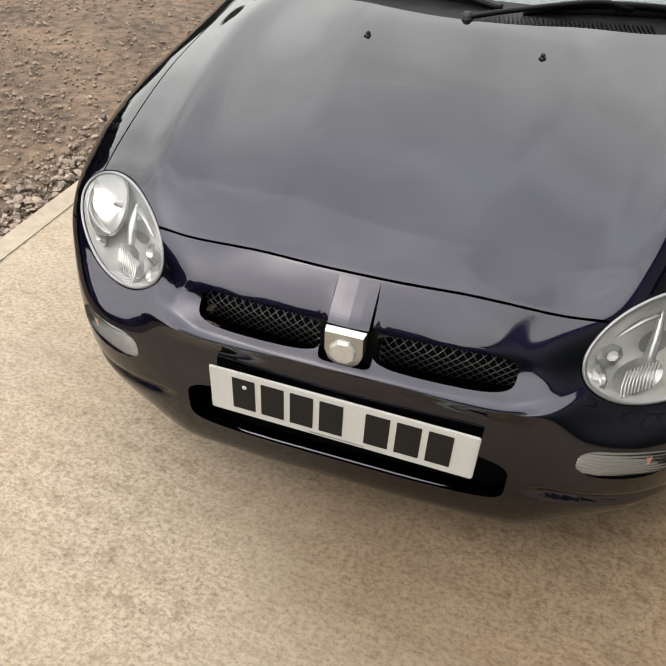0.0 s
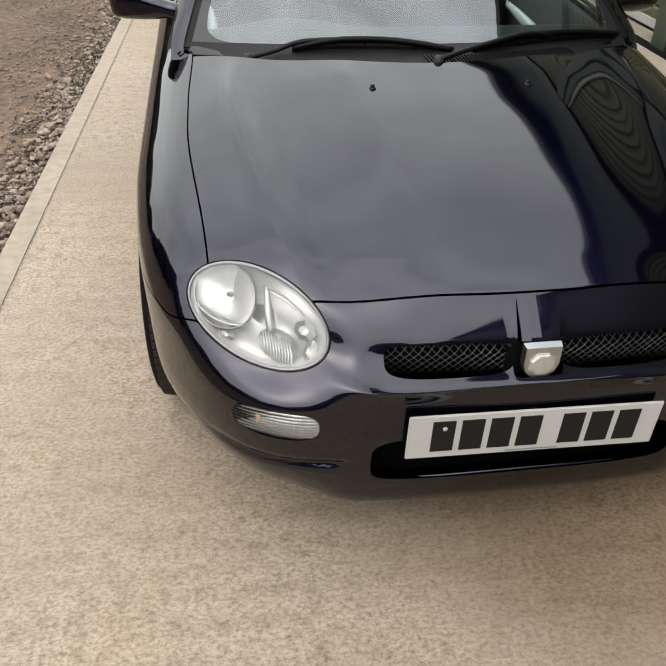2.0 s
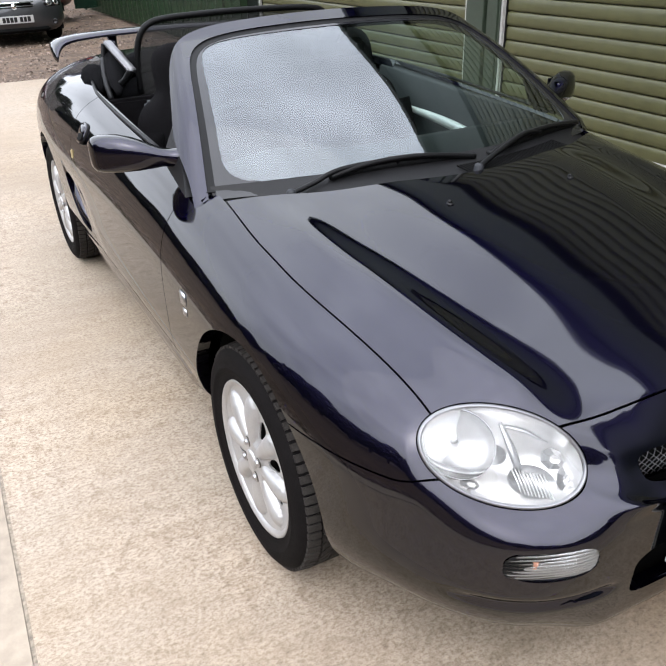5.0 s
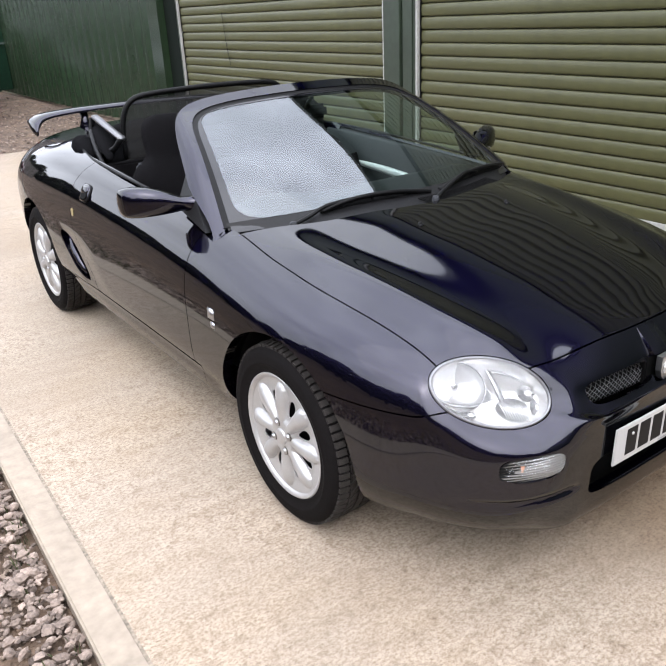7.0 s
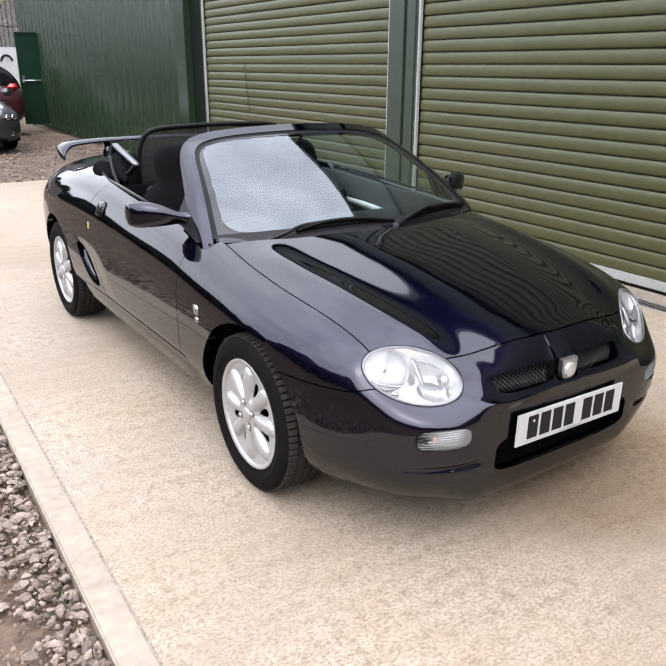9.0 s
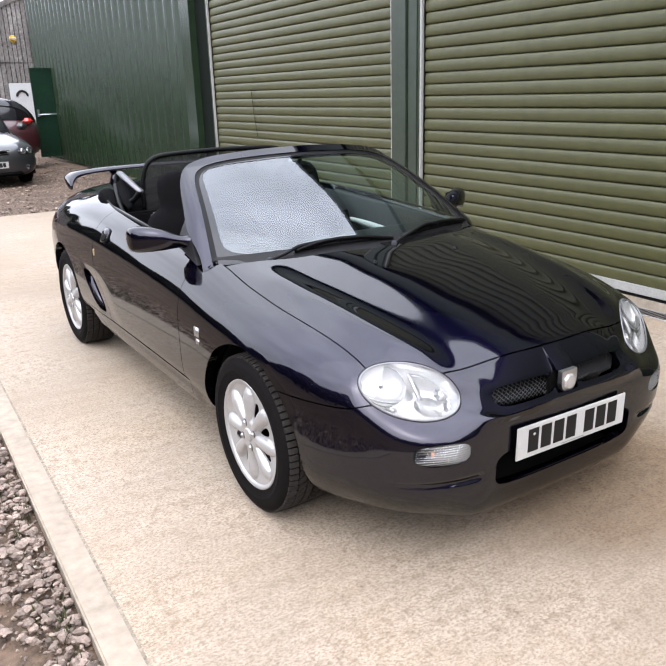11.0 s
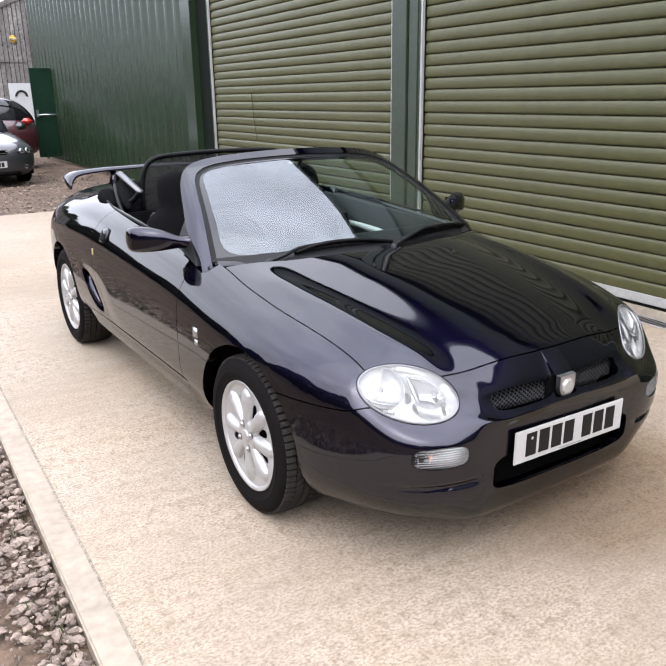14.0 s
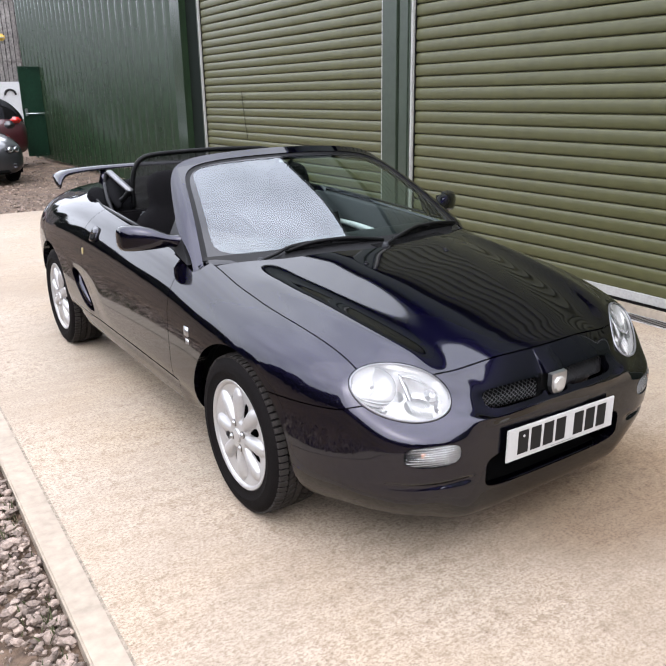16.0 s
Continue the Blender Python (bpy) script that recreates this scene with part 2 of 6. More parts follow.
def concrete_material():
    """Brushed pale concrete: cloudy stains, brown speckle of exposed aggregate, fine broom marks."""
    m = bpy.data.materials.new("brushed_concrete")
    m.use_nodes = True
    n, l = m.node_tree.nodes, m.node_tree.links
    p = n["Principled BSDF"]
    p.inputs["Roughness"].default_value = 0.82
    tc = n.new("ShaderNodeTexCoord")

    def noise_at(scale, detail, rough, squash=(1, 1, 1)):
        mp = n.new("ShaderNodeMapping")
        mp.inputs["Scale"].default_value = squash
        t = n.new("ShaderNodeTexNoise")
        t.inputs["Scale"].default_value, t.inputs["Detail"].default_value, t.inputs["Roughness"].default_value = scale, detail, rough
        l.new(tc.outputs["Object"], mp.inputs["Vector"])
        l.new(mp.outputs[0], t.inputs["Vector"])
        return t.outputs[0]

    def ramp(src, stops):
        r = n.new("ShaderNodeValToRGB")
        while len(r.color_ramp.elements) < len(stops):
            r.color_ramp.elements.new(0.5)
        for e, (pos, c) in zip(r.color_ramp.elements, stops):
            e.position, e.color = pos, (*c, 1)
        l.new(src, r.inputs[0])
        return r.outputs[0]

    def mix(kind, fac, a, b):
        x = n.new("ShaderNodeMixRGB")
        x.blend_type = kind
        x.inputs["Fac"].default_value = fac
        l.new(a, x.inputs["Color1"])
        l.new(b, x.inputs["Color2"])
        return x.outputs[0]

    broad = ramp(noise_at(0.55, 5, 0.6), [(0.28, (0.214, 0.168, 0.122)), (0.48, (0.293, 0.243, 0.190)), (0.70, (0.333, 0.286, 0.236))])
    speck = ramp(noise_at(105, 6, 0.80, (0.75, 1.0, 1.0)), [(0.36, (0.40, 0.33, 0.26)), (0.465, (0.80, 0.75, 0.69)), (0.53, (1.04, 1.02, 1.00)), (0.64, (1.26, 1.24, 1.23))])
    clump = ramp(noise_at(24, 5, 0.7), [(0.34, (0.66, 0.60, 0.54)), (0.49, (1.0, 1.0, 1.0)), (0.66, (1.15, 1.15, 1.15))])
    patch = noise_at(1.1, 4, 0.6)
    fade = ramp(patch, [(0.34, (0.1, 0.1, 0.1)), (0.58, (1, 1, 1))])
    full = mix("MULTIPLY", 0.85, mix("MULTIPLY", 0.86, broad, speck), clump)
    soft = mix("MULTIPLY", 0.48, broad, speck)
    sel = n.new("ShaderNodeMixRGB")
    l.new(fade, sel.inputs["Fac"])
    l.new(soft, sel.inputs["Color1"])
    l.new(full, sel.inputs["Color2"])
    tone = ramp(noise_at(0.8, 6, 0.62), [(0.34, (1.02, 0.985, 0.91)), (0.52, (1, 1, 1)), (0.66, (0.965, 1.0, 1.01))])
    brush = ramp(noise_at(16, 4, 0.6, (0.16, 1.0, 1.0)), [(0.30, (0.88, 0.86, 0.83)), (0.55, (1, 1, 1)), (0.75, (1.06, 1.06, 1.06))])
    worn = mix("MULTIPLY", 0.8, mix("MULTIPLY", 0.9, sel.outputs[0], tone), brush)
    # brown stain with a ragged outline, and many small ones
    ragged = noise_at(2.6, 6, 0.65)
    gx, gy = STAIN_AT
    mp = n.new("ShaderNodeMapping")
    mp.inputs["Location"].default_value = (-gx / 0.8, -gy / 0.55, 0)
    mp.inputs["Scale"].default_value = (1 / 0.8, 1 / 0.55, 1)
    l.new(tc.outputs["Object"], mp.inputs["Vector"])
    ball = n.new("ShaderNodeTexGradient")
    ball.gradient_type = "SPHERICAL"
    l.new(mp.outputs[0], ball.inputs["Vector"])
    ad = n.new("ShaderNodeMath")
    ad.operation = "MULTIPLY_ADD"
    ad.inputs[1].default_value = 0.9
    l.new(ragged, ad.inputs[0])
    l.new(ball.outputs["Fac"], ad.inputs[2])
    stain = ramp(ad.outputs[0], [(0.52, (1, 1, 1)), (1.0, (0.68, 0.61, 0.53))])
    stained = mix("MULTIPLY", 1.0, worn, stain)
    small = ramp(noise_at(5.5, 5, 0.7), [(0.26, (0.62, 0.56, 0.48)), (0.40, (1, 1, 1)), (0.9, (1, 1, 1))])
    dotted = mix("MULTIPLY", 0.55, stained, small)
    fleck = ramp(noise_at(19, 2, 0.4), [(0.12, (0.2, 0.16, 0.13)), (0.20, (1, 1, 1)), (0.9, (1, 1, 1))])
    l.new(mix("MULTIPLY", 0.8, dotted, fleck), p.inputs["Base Color"])
    bp = n.new("ShaderNodeBump")
    bp.inputs["Strength"].default_value, bp.inputs["Distance"].default_value = 0.42, 0.004
    l.new(noise_at(140, 6, 0.78, (0.75, 1.0, 1.0)), bp.inputs["Height"])
    l.new(bp.outputs[0], p.inputs["Normal"])
    return m


CONCRETE = concrete_material()
EDGE = material("smooth_concrete_edge", (0.2695, 0.2233, 0.1725), 0.8, vary=0.2, scale=2.5, bump=0.15, bscale=90)
DIRT = material("brown_gravelly_dirt", (0.060, 0.038, 0.024), 0.95, vary=0.45, scale=2.0, bump=1.0, bscale=55, hue=(0.104, 0.069, 0.046), ramp=(0.38, 0.62))


# ---------------------------------------------------------------- mesh helpers
def link_mesh(name, verts, faces, mat, parent=None, smooth=True, label="", normals=None):
    me = bpy.data.meshes.new(name)
    me.from_pydata([tuple(v) for v in verts], [], [tuple(f) for f in faces])
    me.materials.append(mat)
    if smooth:
        me.polygons.foreach_set("use_smooth", [True] * len(me.polygons))
    me.update()
    if normals is not None:
        me.normals_split_custom_set([tuple(v) for v in normals])
    ob = new(name, me)
    if parent is not None:
        ob.parent = parent
    if label:
        tagged(ob, label)
    return ob


def part(name, bm, mat, parent=None, label="", smooth=False):
    me = bpy.data.meshes.new(name)
    bm.to_mesh(me)
    bm.free()
    me.materials.append(mat)
    if smooth:
        me.polygons.foreach_set("use_smooth", [True] * len(me.polygons))
    ob = new(name, me)
    if parent is not None:
        ob.parent = parent
    if label:
        tagged(ob, label)
    return ob


def empty(name, m=None):
    ob = new(name)
    ob.empty_display_size = 0.1
    if m is not None:
        ob.matrix_basis = m
    return ob


def block(x0, x1, y0, y1, z0, z1, bevel=0.0, seg=2):
    bm = bmesh.new()
    bmesh.ops.create_cube(bm, size=1, matrix=Matrix.Translation(((x0 + x1) / 2, (y0 + y1) / 2, (z0 + z1) / 2)) @ Matrix.Diagonal((x1 - x0, y1 - y0, z1 - z0, 1)))
    if bevel:
        bmesh.ops.bevel(bm, geom=bm.edges[:], offset=bevel, segments=seg, affect="EDGES")
    return bm


def tube(points, radius, sides=8, squash=1.0, caps=True):
    """A round or flattened bar along a line of points."""
    pts = [Vector(p) for p in points]
    bm = bmesh.new()
    rings, up = [], Vector((0, 0, 1))
    for i, p in enumerate(pts):
        d = (pts[min(i + 1, len(pts) - 1)] - pts[max(i - 1, 0)]).normalized()
        a = d.cross(up)
        a = a.normalized() if a.length > 1e-4 else Vector((1, 0, 0))
        b = a.cross(d).normalized()
        r = radius[i] if hasattr(radius, "__len__") else radius
        rings.append([bm.verts.new(p + r * (math.cos(t) * a + squash * math.sin(t) * b)) for t in [k * 2 * math.pi / sides for k in range(sides)]])
    for r0, r1 in zip(rings, rings[1:]):
        for k in range(sides):
            bm.faces.new((r0[k], r0[(k + 1) % sides], r1[(k + 1) % sides], r1[k]))
    if caps:
        bm.faces.new(rings[0][::-1])
        bm.faces.new(rings[-1])
    bmesh.ops.recalc_face_normals(bm, faces=bm.faces[:])
    return bm


def smooth_line(points, n):
    """A smooth line through a few points (Catmull-Rom)."""
    p = [Vector(q) for q in points]
    p = [2 * p[0] - p[1]] + p + [2 * p[-1] - p[-2]]
    out = []
    for i in range(1, len(p) - 2):
        for k in range(n):
            t = k / n
            out.append(0.5 * ((2 * p[i]) + (p[i + 1] - p[i - 1]) * t + (2 * p[i - 1] - 5 * p[i] + 4 * p[i + 1] - p[i + 2]) * t * t + (3 * p[i] - p[i - 1] - 3 * p[i + 1] + p[i + 2]) * t ** 3))
    return out + [p[-2]]


def lathe(profile, seg=64, closed=False):
    """A profile of (radius, x) turned about the x axis."""
    v, f, n = [], [], len(profile)
    for k in range(seg):
        a = 2 * math.pi * k / seg
        v += [(x, r * math.sin(a), r * math.cos(a)) for r, x in profile]
    for k in range(seg):
        for i in range(n - (0 if closed else 1)):
            j = (i + 1) % n
            f.append((k * n + i, k * n + j, (k + 1) % seg * n + j, (k + 1) % seg * n + i))
    return v, f


def fair(knots, values, at, blur=0.45):
    """A smooth curve through knots, softened so that its curvature runs evenly."""
    dense = np.linspace(knots[0], knots[-1], 1201)
    v = np.interp(dense, knots, values)
    w = max(1, int(blur / (dense[1] - dense[0])))
    for _ in range(2):
        pad = np.concatenate([2 * v[0] - v[w:0:-1], v, 2 * v[-1] - v[-2:-w - 2:-1]])
        c = np.cumsum(np.concatenate([[0.0], pad]))
        k = 2 * w + 1
        v = (c[k:] - c[:-k]) / k
    return np.interp(at, dense, v)


def ring(w, zc, zm, zb, nt, nb, count):
    """Half a cross-section, from the top of the centre line round the flank to the bottom of the centre line."""
    a = np.linspace(0, math.pi / 2, 400)
    s, c = np.sin(a), np.cos(a)
    c[-1] = 0.0
    x = np.concatenate([w * s ** (2 / nt), (w * s ** (2 / nb))[::-1][1:]])
    z = np.concatenate([zm + (zc - zm) * c ** (2 / nt), (zm - (zm - zb) * c ** (2 / nb))[::-1][1:]])
    d = np.concatenate([[0], np.cumsum(np.hypot(np.diff(x), np.diff(z)))])
    t = np.linspace(0, 1, count) * max(d[-1], 1e-9)
    return np.interp(t, d, x), np.interp(t, d, z)


def shell(table, rows, count, sculpt=None):
    """A closed car body from rows of (y, width, top, waist, bottom, roundness above, roundness below). Gives points and normals, faces."""
    t = np.array(table)
    at = np.linspace(0, len(t) - 1, rows)
    col = [fair(np.arange(len(t)), t[:, k], at) for k in range(7)]
    grid = []
    for i in range(rows):
        x, z = ring(max(col[1][i], 1e-4), col[2][i], col[3][i], min(col[4][i], col[3][i]), col[5][i], col[6][i], count)
        X = np.concatenate([-x[::-1], x[1:]])
        Z = np.concatenate([z[::-1], z[1:]])
        grid.append(np.stack([X, np.full_like(X, col[0][i]), Z], 1))
    g = np.array(grid)
    if sculpt:
        g = sculpt(g)
    du = np.gradient(g, axis=0)
    dv = np.gradient(g, axis=1)
    nm = np.cross(dv, du)
    nm /= np.maximum(np.linalg.norm(nm, axis=2, keepdims=True), 1e-9)
    mid = g.shape[1] // 2
    if nm[rows // 2, mid, 2] < 0:
        nm = -nm
    r, c = g.shape[:2]
    k = np.arange(r * c).reshape(r, c)
    faces = np.stack([k[:-1, :-1], k[:-1, 1:], k[1:, 1:], k[1:, :-1]], 2).reshape(-1, 4)
    v = np.concatenate([g.reshape(-1, 3), nm.reshape(-1, 3)], 1)
    f0 = faces[len(faces) // 2]
    e1, e2 = v[f0[1], :3] - v[f0[0], :3], v[f0[3], :3] - v[f0[0], :3]
    if np.dot(np.cross(e1, e2), v[f0[0], 3:6]) < 0:
        faces = faces[:, ::-1]
    return v, [tuple(q) for q in faces]


def clip(v, faces, f):
    """Keeps the part of a surface where f(points) > 0; the edge lies where f is 0."""
    val = f(v)
    keep = val > 0
    out, extra, cache = [], [], {}
    base = len(v)

    def cut(a, b):
        key = (min(a, b), max(a, b))
        if key not in cache:
            t = val[a] / (val[a] - val[b])
            extra.append(v[a] + (v[b] - v[a]) * t)
            cache[key] = base + len(extra) - 1
        return cache[key]

    for q in faces:
        k = [keep[i] for i in q]
        if all(k):
            out.append(q)
        elif any(k):
            poly = []
            for i, a in enumerate(q):
                b = q[(i + 1) % len(q)]
                if keep[a]:
                    poly.append(a)
                if keep[a] != keep[b]:
                    poly.append(cut(a, b))
            if len(poly) > 2:
                out.append(tuple(poly))
    return (np.concatenate([v, np.array(extra)]) if extra else v), out


def panel(name, v, faces, mat, parent, depth=0.012, label="", inward=None):
    """A sheet cut from a surface, with its edges turned in."""
    used = sorted({i for q in faces for i in q})
    index = {i: k for k, i in enumerate(used)}
    p = [v[i, :3] for i in used]
    nm = [v[i, 3:6] for i in used]
    fs = [tuple(index[i] for i in q) for q in faces]
    count = {}
    for q in fs:
        for i, a in enumerate(q):
            b = q[(i + 1) % len(q)]
            count[(a, b)] = count.get((a, b), 0) + 1
    rim = [e for e in count if (e[1], e[0]) not in count]
    inner = {}
    for e in rim:
        for a in e:
            if a not in inner:
                inner[a] = len(p)
                d = depth if not inward else inward(p[a])
                p.append(p[a] - nm[a] * d)
                nm.append(nm[a])
    loops = [nm[i] for q in fs for i in q]
    for a, b in rim:
        q = (b, a, inner[a], inner[b])
        fn = np.cross(p[q[1]] - p[q[0]], p[q[2]] - p[q[0]])
        ln = np.linalg.norm(fn)
        fn = fn / ln if ln > 1e-12 else nm[a]
        fs.append(q)
        loops += [fn] * 4
    return link_mesh(name, p, fs, mat, parent, True, label, loops)


# ---------------------------------------------------------------- the yard and the building
SITE = pose(2.515, 0, 0, 0, 0, -1.25)
EAVES = 4.6


def structure(name, bm, mat, label, m=SITE, smooth=False):
    ob = part(name, bm, mat, None, label, smooth)
    ob.matrix_basis = m
    return tagged(ob, kind="structure")


def ground_sheet():
    """One sheet to the horizon, uneven beside the slab and flat far off."""
    xs = np.concatenate([[-900, -300, -100, -40, -20], np.linspace(-12, -3.95, 60), [-3.2, -1, 2, 5, 12, 30, 100, 300, 900]])
    ys = np.concatenate([[-900, -300, -100, -40, -20], np.linspace(-12, 24, 120), [30, 45, 100, 300, 900]])
    v = []
    for y in ys:
        for x in xs:
            h = 0.0
            if -12 <= x <= -4.0 or (8.6 < y < 24 and -12 < x < 12):
                h = 0.03 * noise.noise(Vector((x * 0.5, y * 0.5, 0))) + 0.012 * noise.noise(Vector((x * 2.1, y * 2.1, 3)))
            if x > -4.2 and y < 8.2:
                h = 0.0
            v.append((x, y, -0.05 + min(h, 0.035)))
    n = len(xs)
    f = [(j * n + i, j * n + i + 1, (j + 1) * n + i + 1, (j + 1) * n + i) for j in range(len(ys) - 1) for i in range(n - 1)]
    ob = link_mesh("ground", v, f, DIRT, None, True, "brown dirt yard strewn with loose gravel")
    ob.matrix_basis = SITE
    tagged(ob, kind="structure")


ground_sheet()
KERB = -3.993
JOINT = material("dirty_joint", (0.200, 0.166, 0.128), 0.9, vary=0.5, scale=9.0)
structure("pavement", block(KERB + 0.1045, -0.03, -14, 8.3, -0.2, 0.0), CONCRETE, "pale brushed concrete slab with brown speckle and stains")
structure("kerb", block(KERB, KERB + 0.10, -14, 8.3, -0.2, 0.002, 0.006), EDGE, "smooth trowelled concrete edge strip of the slab")
structure("joint", block(KERB + 0.095, KERB + 0.112, -14, 8.3, -0.2, -0.0008), JOINT, "dirt-filled groove beside the slab's edge strip")
structure("step", block(-0.03, 0.4, -1.6, 8.15, -0.2, 0.060, 0.008), EDGE, "pale concrete threshold under the roller shutters")


def drain():
    ob = empty("drain_channel", SITE)
    # A solid strip under the bars; the slot's depth is painted near-black.
    part("channel", block(-0.165, -0.045, -6, 8.4, -0.05, 0.003), GAP, ob, "near-black strip painted as the drain slot's shade")
    part("side_rail", block(-0.17, -0.163, -6, 8.4, 0.0, 0.007), GALV, ob)
    part("side_rail", block(-0.047, -0.04, -6, 8.4, 0.0, 0.007), GALV, ob)
    bar = bpy.data.meshes.new("grating_bar")
    bm = block(-0.163, -0.047, -0.005, 0.005, 0.0, 0.006)
    bm.to_mesh(bar)
    bm.free()
    bar.materials.append(SATIN)
    for k in range(110):
        b = new("grating_bar", bar)
        b.parent = ob
        b.location = (0, -1.2 + 0.024 * k, 0)
    tagged(ob, "steel-grated drain channel set in the concrete beside the shutters", "drain", kind="structure")


drain()


def roller_shutter(name, y0, y1, z0=0.133, z1=3.1):
    """A roller shutter of curved interlocking slats between two pale guides."""
    ob = empty(name, SITE @ pose(0, y0, 0))
    wide, pitch = y1 - y0, 0.0964
    prof = [(0.016, 0.000), (0.016, 0.004), (-0.006, 0.005), (-0.0108, 0.012), (-0.0132, 0.025), (-0.0142, 0.042), (-0.0137, 0.060), (-0.0117, 0.076), (-0.0080, 0.0875), (-0.0045, 0.0925), (-0.0010, 0.0950), (0.016, 0.0964)]
    me = bpy.data.meshes.new("slat")
    n = len(prof)
    v = [(x, y, z) for y in (0.0, wide) for x, z in prof] + [(0.03, y, z) for y in (0.0, wide) for z in (0.0, pitch)]
    f = [(i, i + 1, n + i + 1, n + i) for i in range(n - 1)]
    f += [(2 * n, 2 * n + 1, 2 * n + 3, 2 * n + 2)]
    me.from_pydata(v, [], f)
    me.materials.append(OLIVE)
    me.polygons.foreach_set("use_smooth", [2 <= i < n - 2 for i in range(len(me.polygons))])
    k, z = 0, z0
    while z < z1:
        s = new("slat", me)
        s.parent = ob
        s.location = (0.004 * math.sin(k * 2.4) * 0.5, 0, z)
        z += pitch
        k += 1
    part("bottom_rail", block(-0.022, 0.03, 0.0, wide, 0.085, 0.148, 0.004), GALV, ob, "pale grey aluminium bottom rail")
    part("rubber_seal", block(-0.008, 0.025, 0.0, wide, 0.060, 0.085), SEAL, ob, "black rubber seal")
    for a, side in ((0.0, -1), (wide, 1)):
        span = lambda u, w: sorted((a + side * u, a + side * w))
        part("guide", block(-0.045, 0.03, *span(0.014, 0.038), 0.060, z1), GALV, ob, "pale grey side guide")
        # The gap between guide and slats, its shade put in as a black strip.
        part("gap_shade", block(-0.020, 0.03, *span(0.001, 0.013), 0.060, z1), SEAL, ob, "black strip painted as the shade in the gap beside the guide")
        part("guide_flange", block(-0.050, 0.03, *span(0.039, 0.059), 0.060, z1), JAMB, ob, "dark green steel guide flange")
    return tagged(ob, "closed olive-green steel roller shutter with curved slats", "shutter", "shutters of the building", "structure")


sh = roller_shutter("shutter_1", 3.535, 7.66)
part("wire", tube([(-0.019, 2.985, 1.50), (-0.0195, 2.945, 1.22), (-0.019, 2.875, 0.93)], 0.0028, 6), SEAL, sh, "thin dark wire hanging down the shutter")
roller_shutter("shutter_2", -1.05, 3.058)


def steel_post(name, y0, y1):
    ob = empty(name, SITE)
    w = y1 - y0
    part("flange", block(-0.075, 0.2, y0 + 0.40 * w, y1, 0.0, 3.6, 0.004), JAMB, ob)
    # The shade between the flanges, painted as a black strip.
    part("shade_strip", block(-0.03, 0.2, y0 + 0.345 * w, y0 + 0.40 * w, 0.0, 3.6), SEAL, ob, "black strip painted as the groove's shade")
    part("flange", block(-0.06, 0.2, y0, y0 + 0.345 * w, 0.0, 3.6, 0.004), JAMB, ob)
    return tagged(ob, "dark green steel post between the roller shutters", "post", kind="structure")


steel_post("post_1", 3.119, 3.474)
steel_post("post_2", -1.6, -1.11)
structure("jamb", block(-0.02, 0.2, 7.80, 8.16, 0.0, EAVES, 0.004), SHADED_GREEN, "green steel jamb beside the shutter, its shade put into the colour")
structure("wall_lintel", block(-0.06, 0.25, -1.6, 7.77, 3.6, EAVES), GREEN, "dark green steel cladding above the shutters")
structure("shutter_box", block(-0.09, 0.2, -1.6, 7.77, 3.16, 3.598), JAMB, "green steel roller box above the shutters")
structure("wall_north", block(0.0, 0.25, -12, -1.602, -0.05, EAVES), GREEN, "dark green steel clad wall")
structure("wall_inside", block(0.3, 0.45, -12, 19.0, -0.1, EAVES), GREEN, "plain back of the wall")


def corrugated_wall(y0, y1, pitch=0.37):
    """Box-profile sheeting: raised ribs with sloping sides."""
    v, f, y = [], [], y0
    line = []
    while y < y1:
        line += [(-0.038 + 0.038 * math.cos(2 * math.pi * k / 16), y + pitch * k / 16) for k in range(16)]
        y += pitch
    line.append((0.0, y1))
    for x, y in line:
        v += [(x - 0.06, y, 0.02), (x - 0.06, y, EAVES)]
    f = [(2 * i, 2 * i + 1, 2 * i + 3, 2 * i + 2) for i in range(len(line) - 1)]
    ob = link_mesh("wall_corrugated", v, f, CLAD, None, True, "dark green corrugated steel cladding, dusty near the ground")
    ob.matrix_basis = SITE
    tagged(ob, kind="structure")
    structure("corner_flashing", block(-0.115, 0.1, 8.16, 8.52, 0.02, EAVES, 0.006), CLAD, "flat dark green corner flashing")
    structure("wall_footing", block(-0.02, 0.2, y0, y1, -0.1, 0.10), EDGE, "concrete footing under the cladding")
    structure("wall_end", block(-0.06, 9.0, y1, y1 + 0.2, -0.1, EAVES), GREEN, "end wall of the green building")


corrugated_wall(8.52, 19.1)
bm_roof = block(-0.25, 9.0, -12, 19.3, EAVES, EAVES + 0.12)
structure("roof", bm_roof, GREEN, "low dark green steel roof edge with gutter")


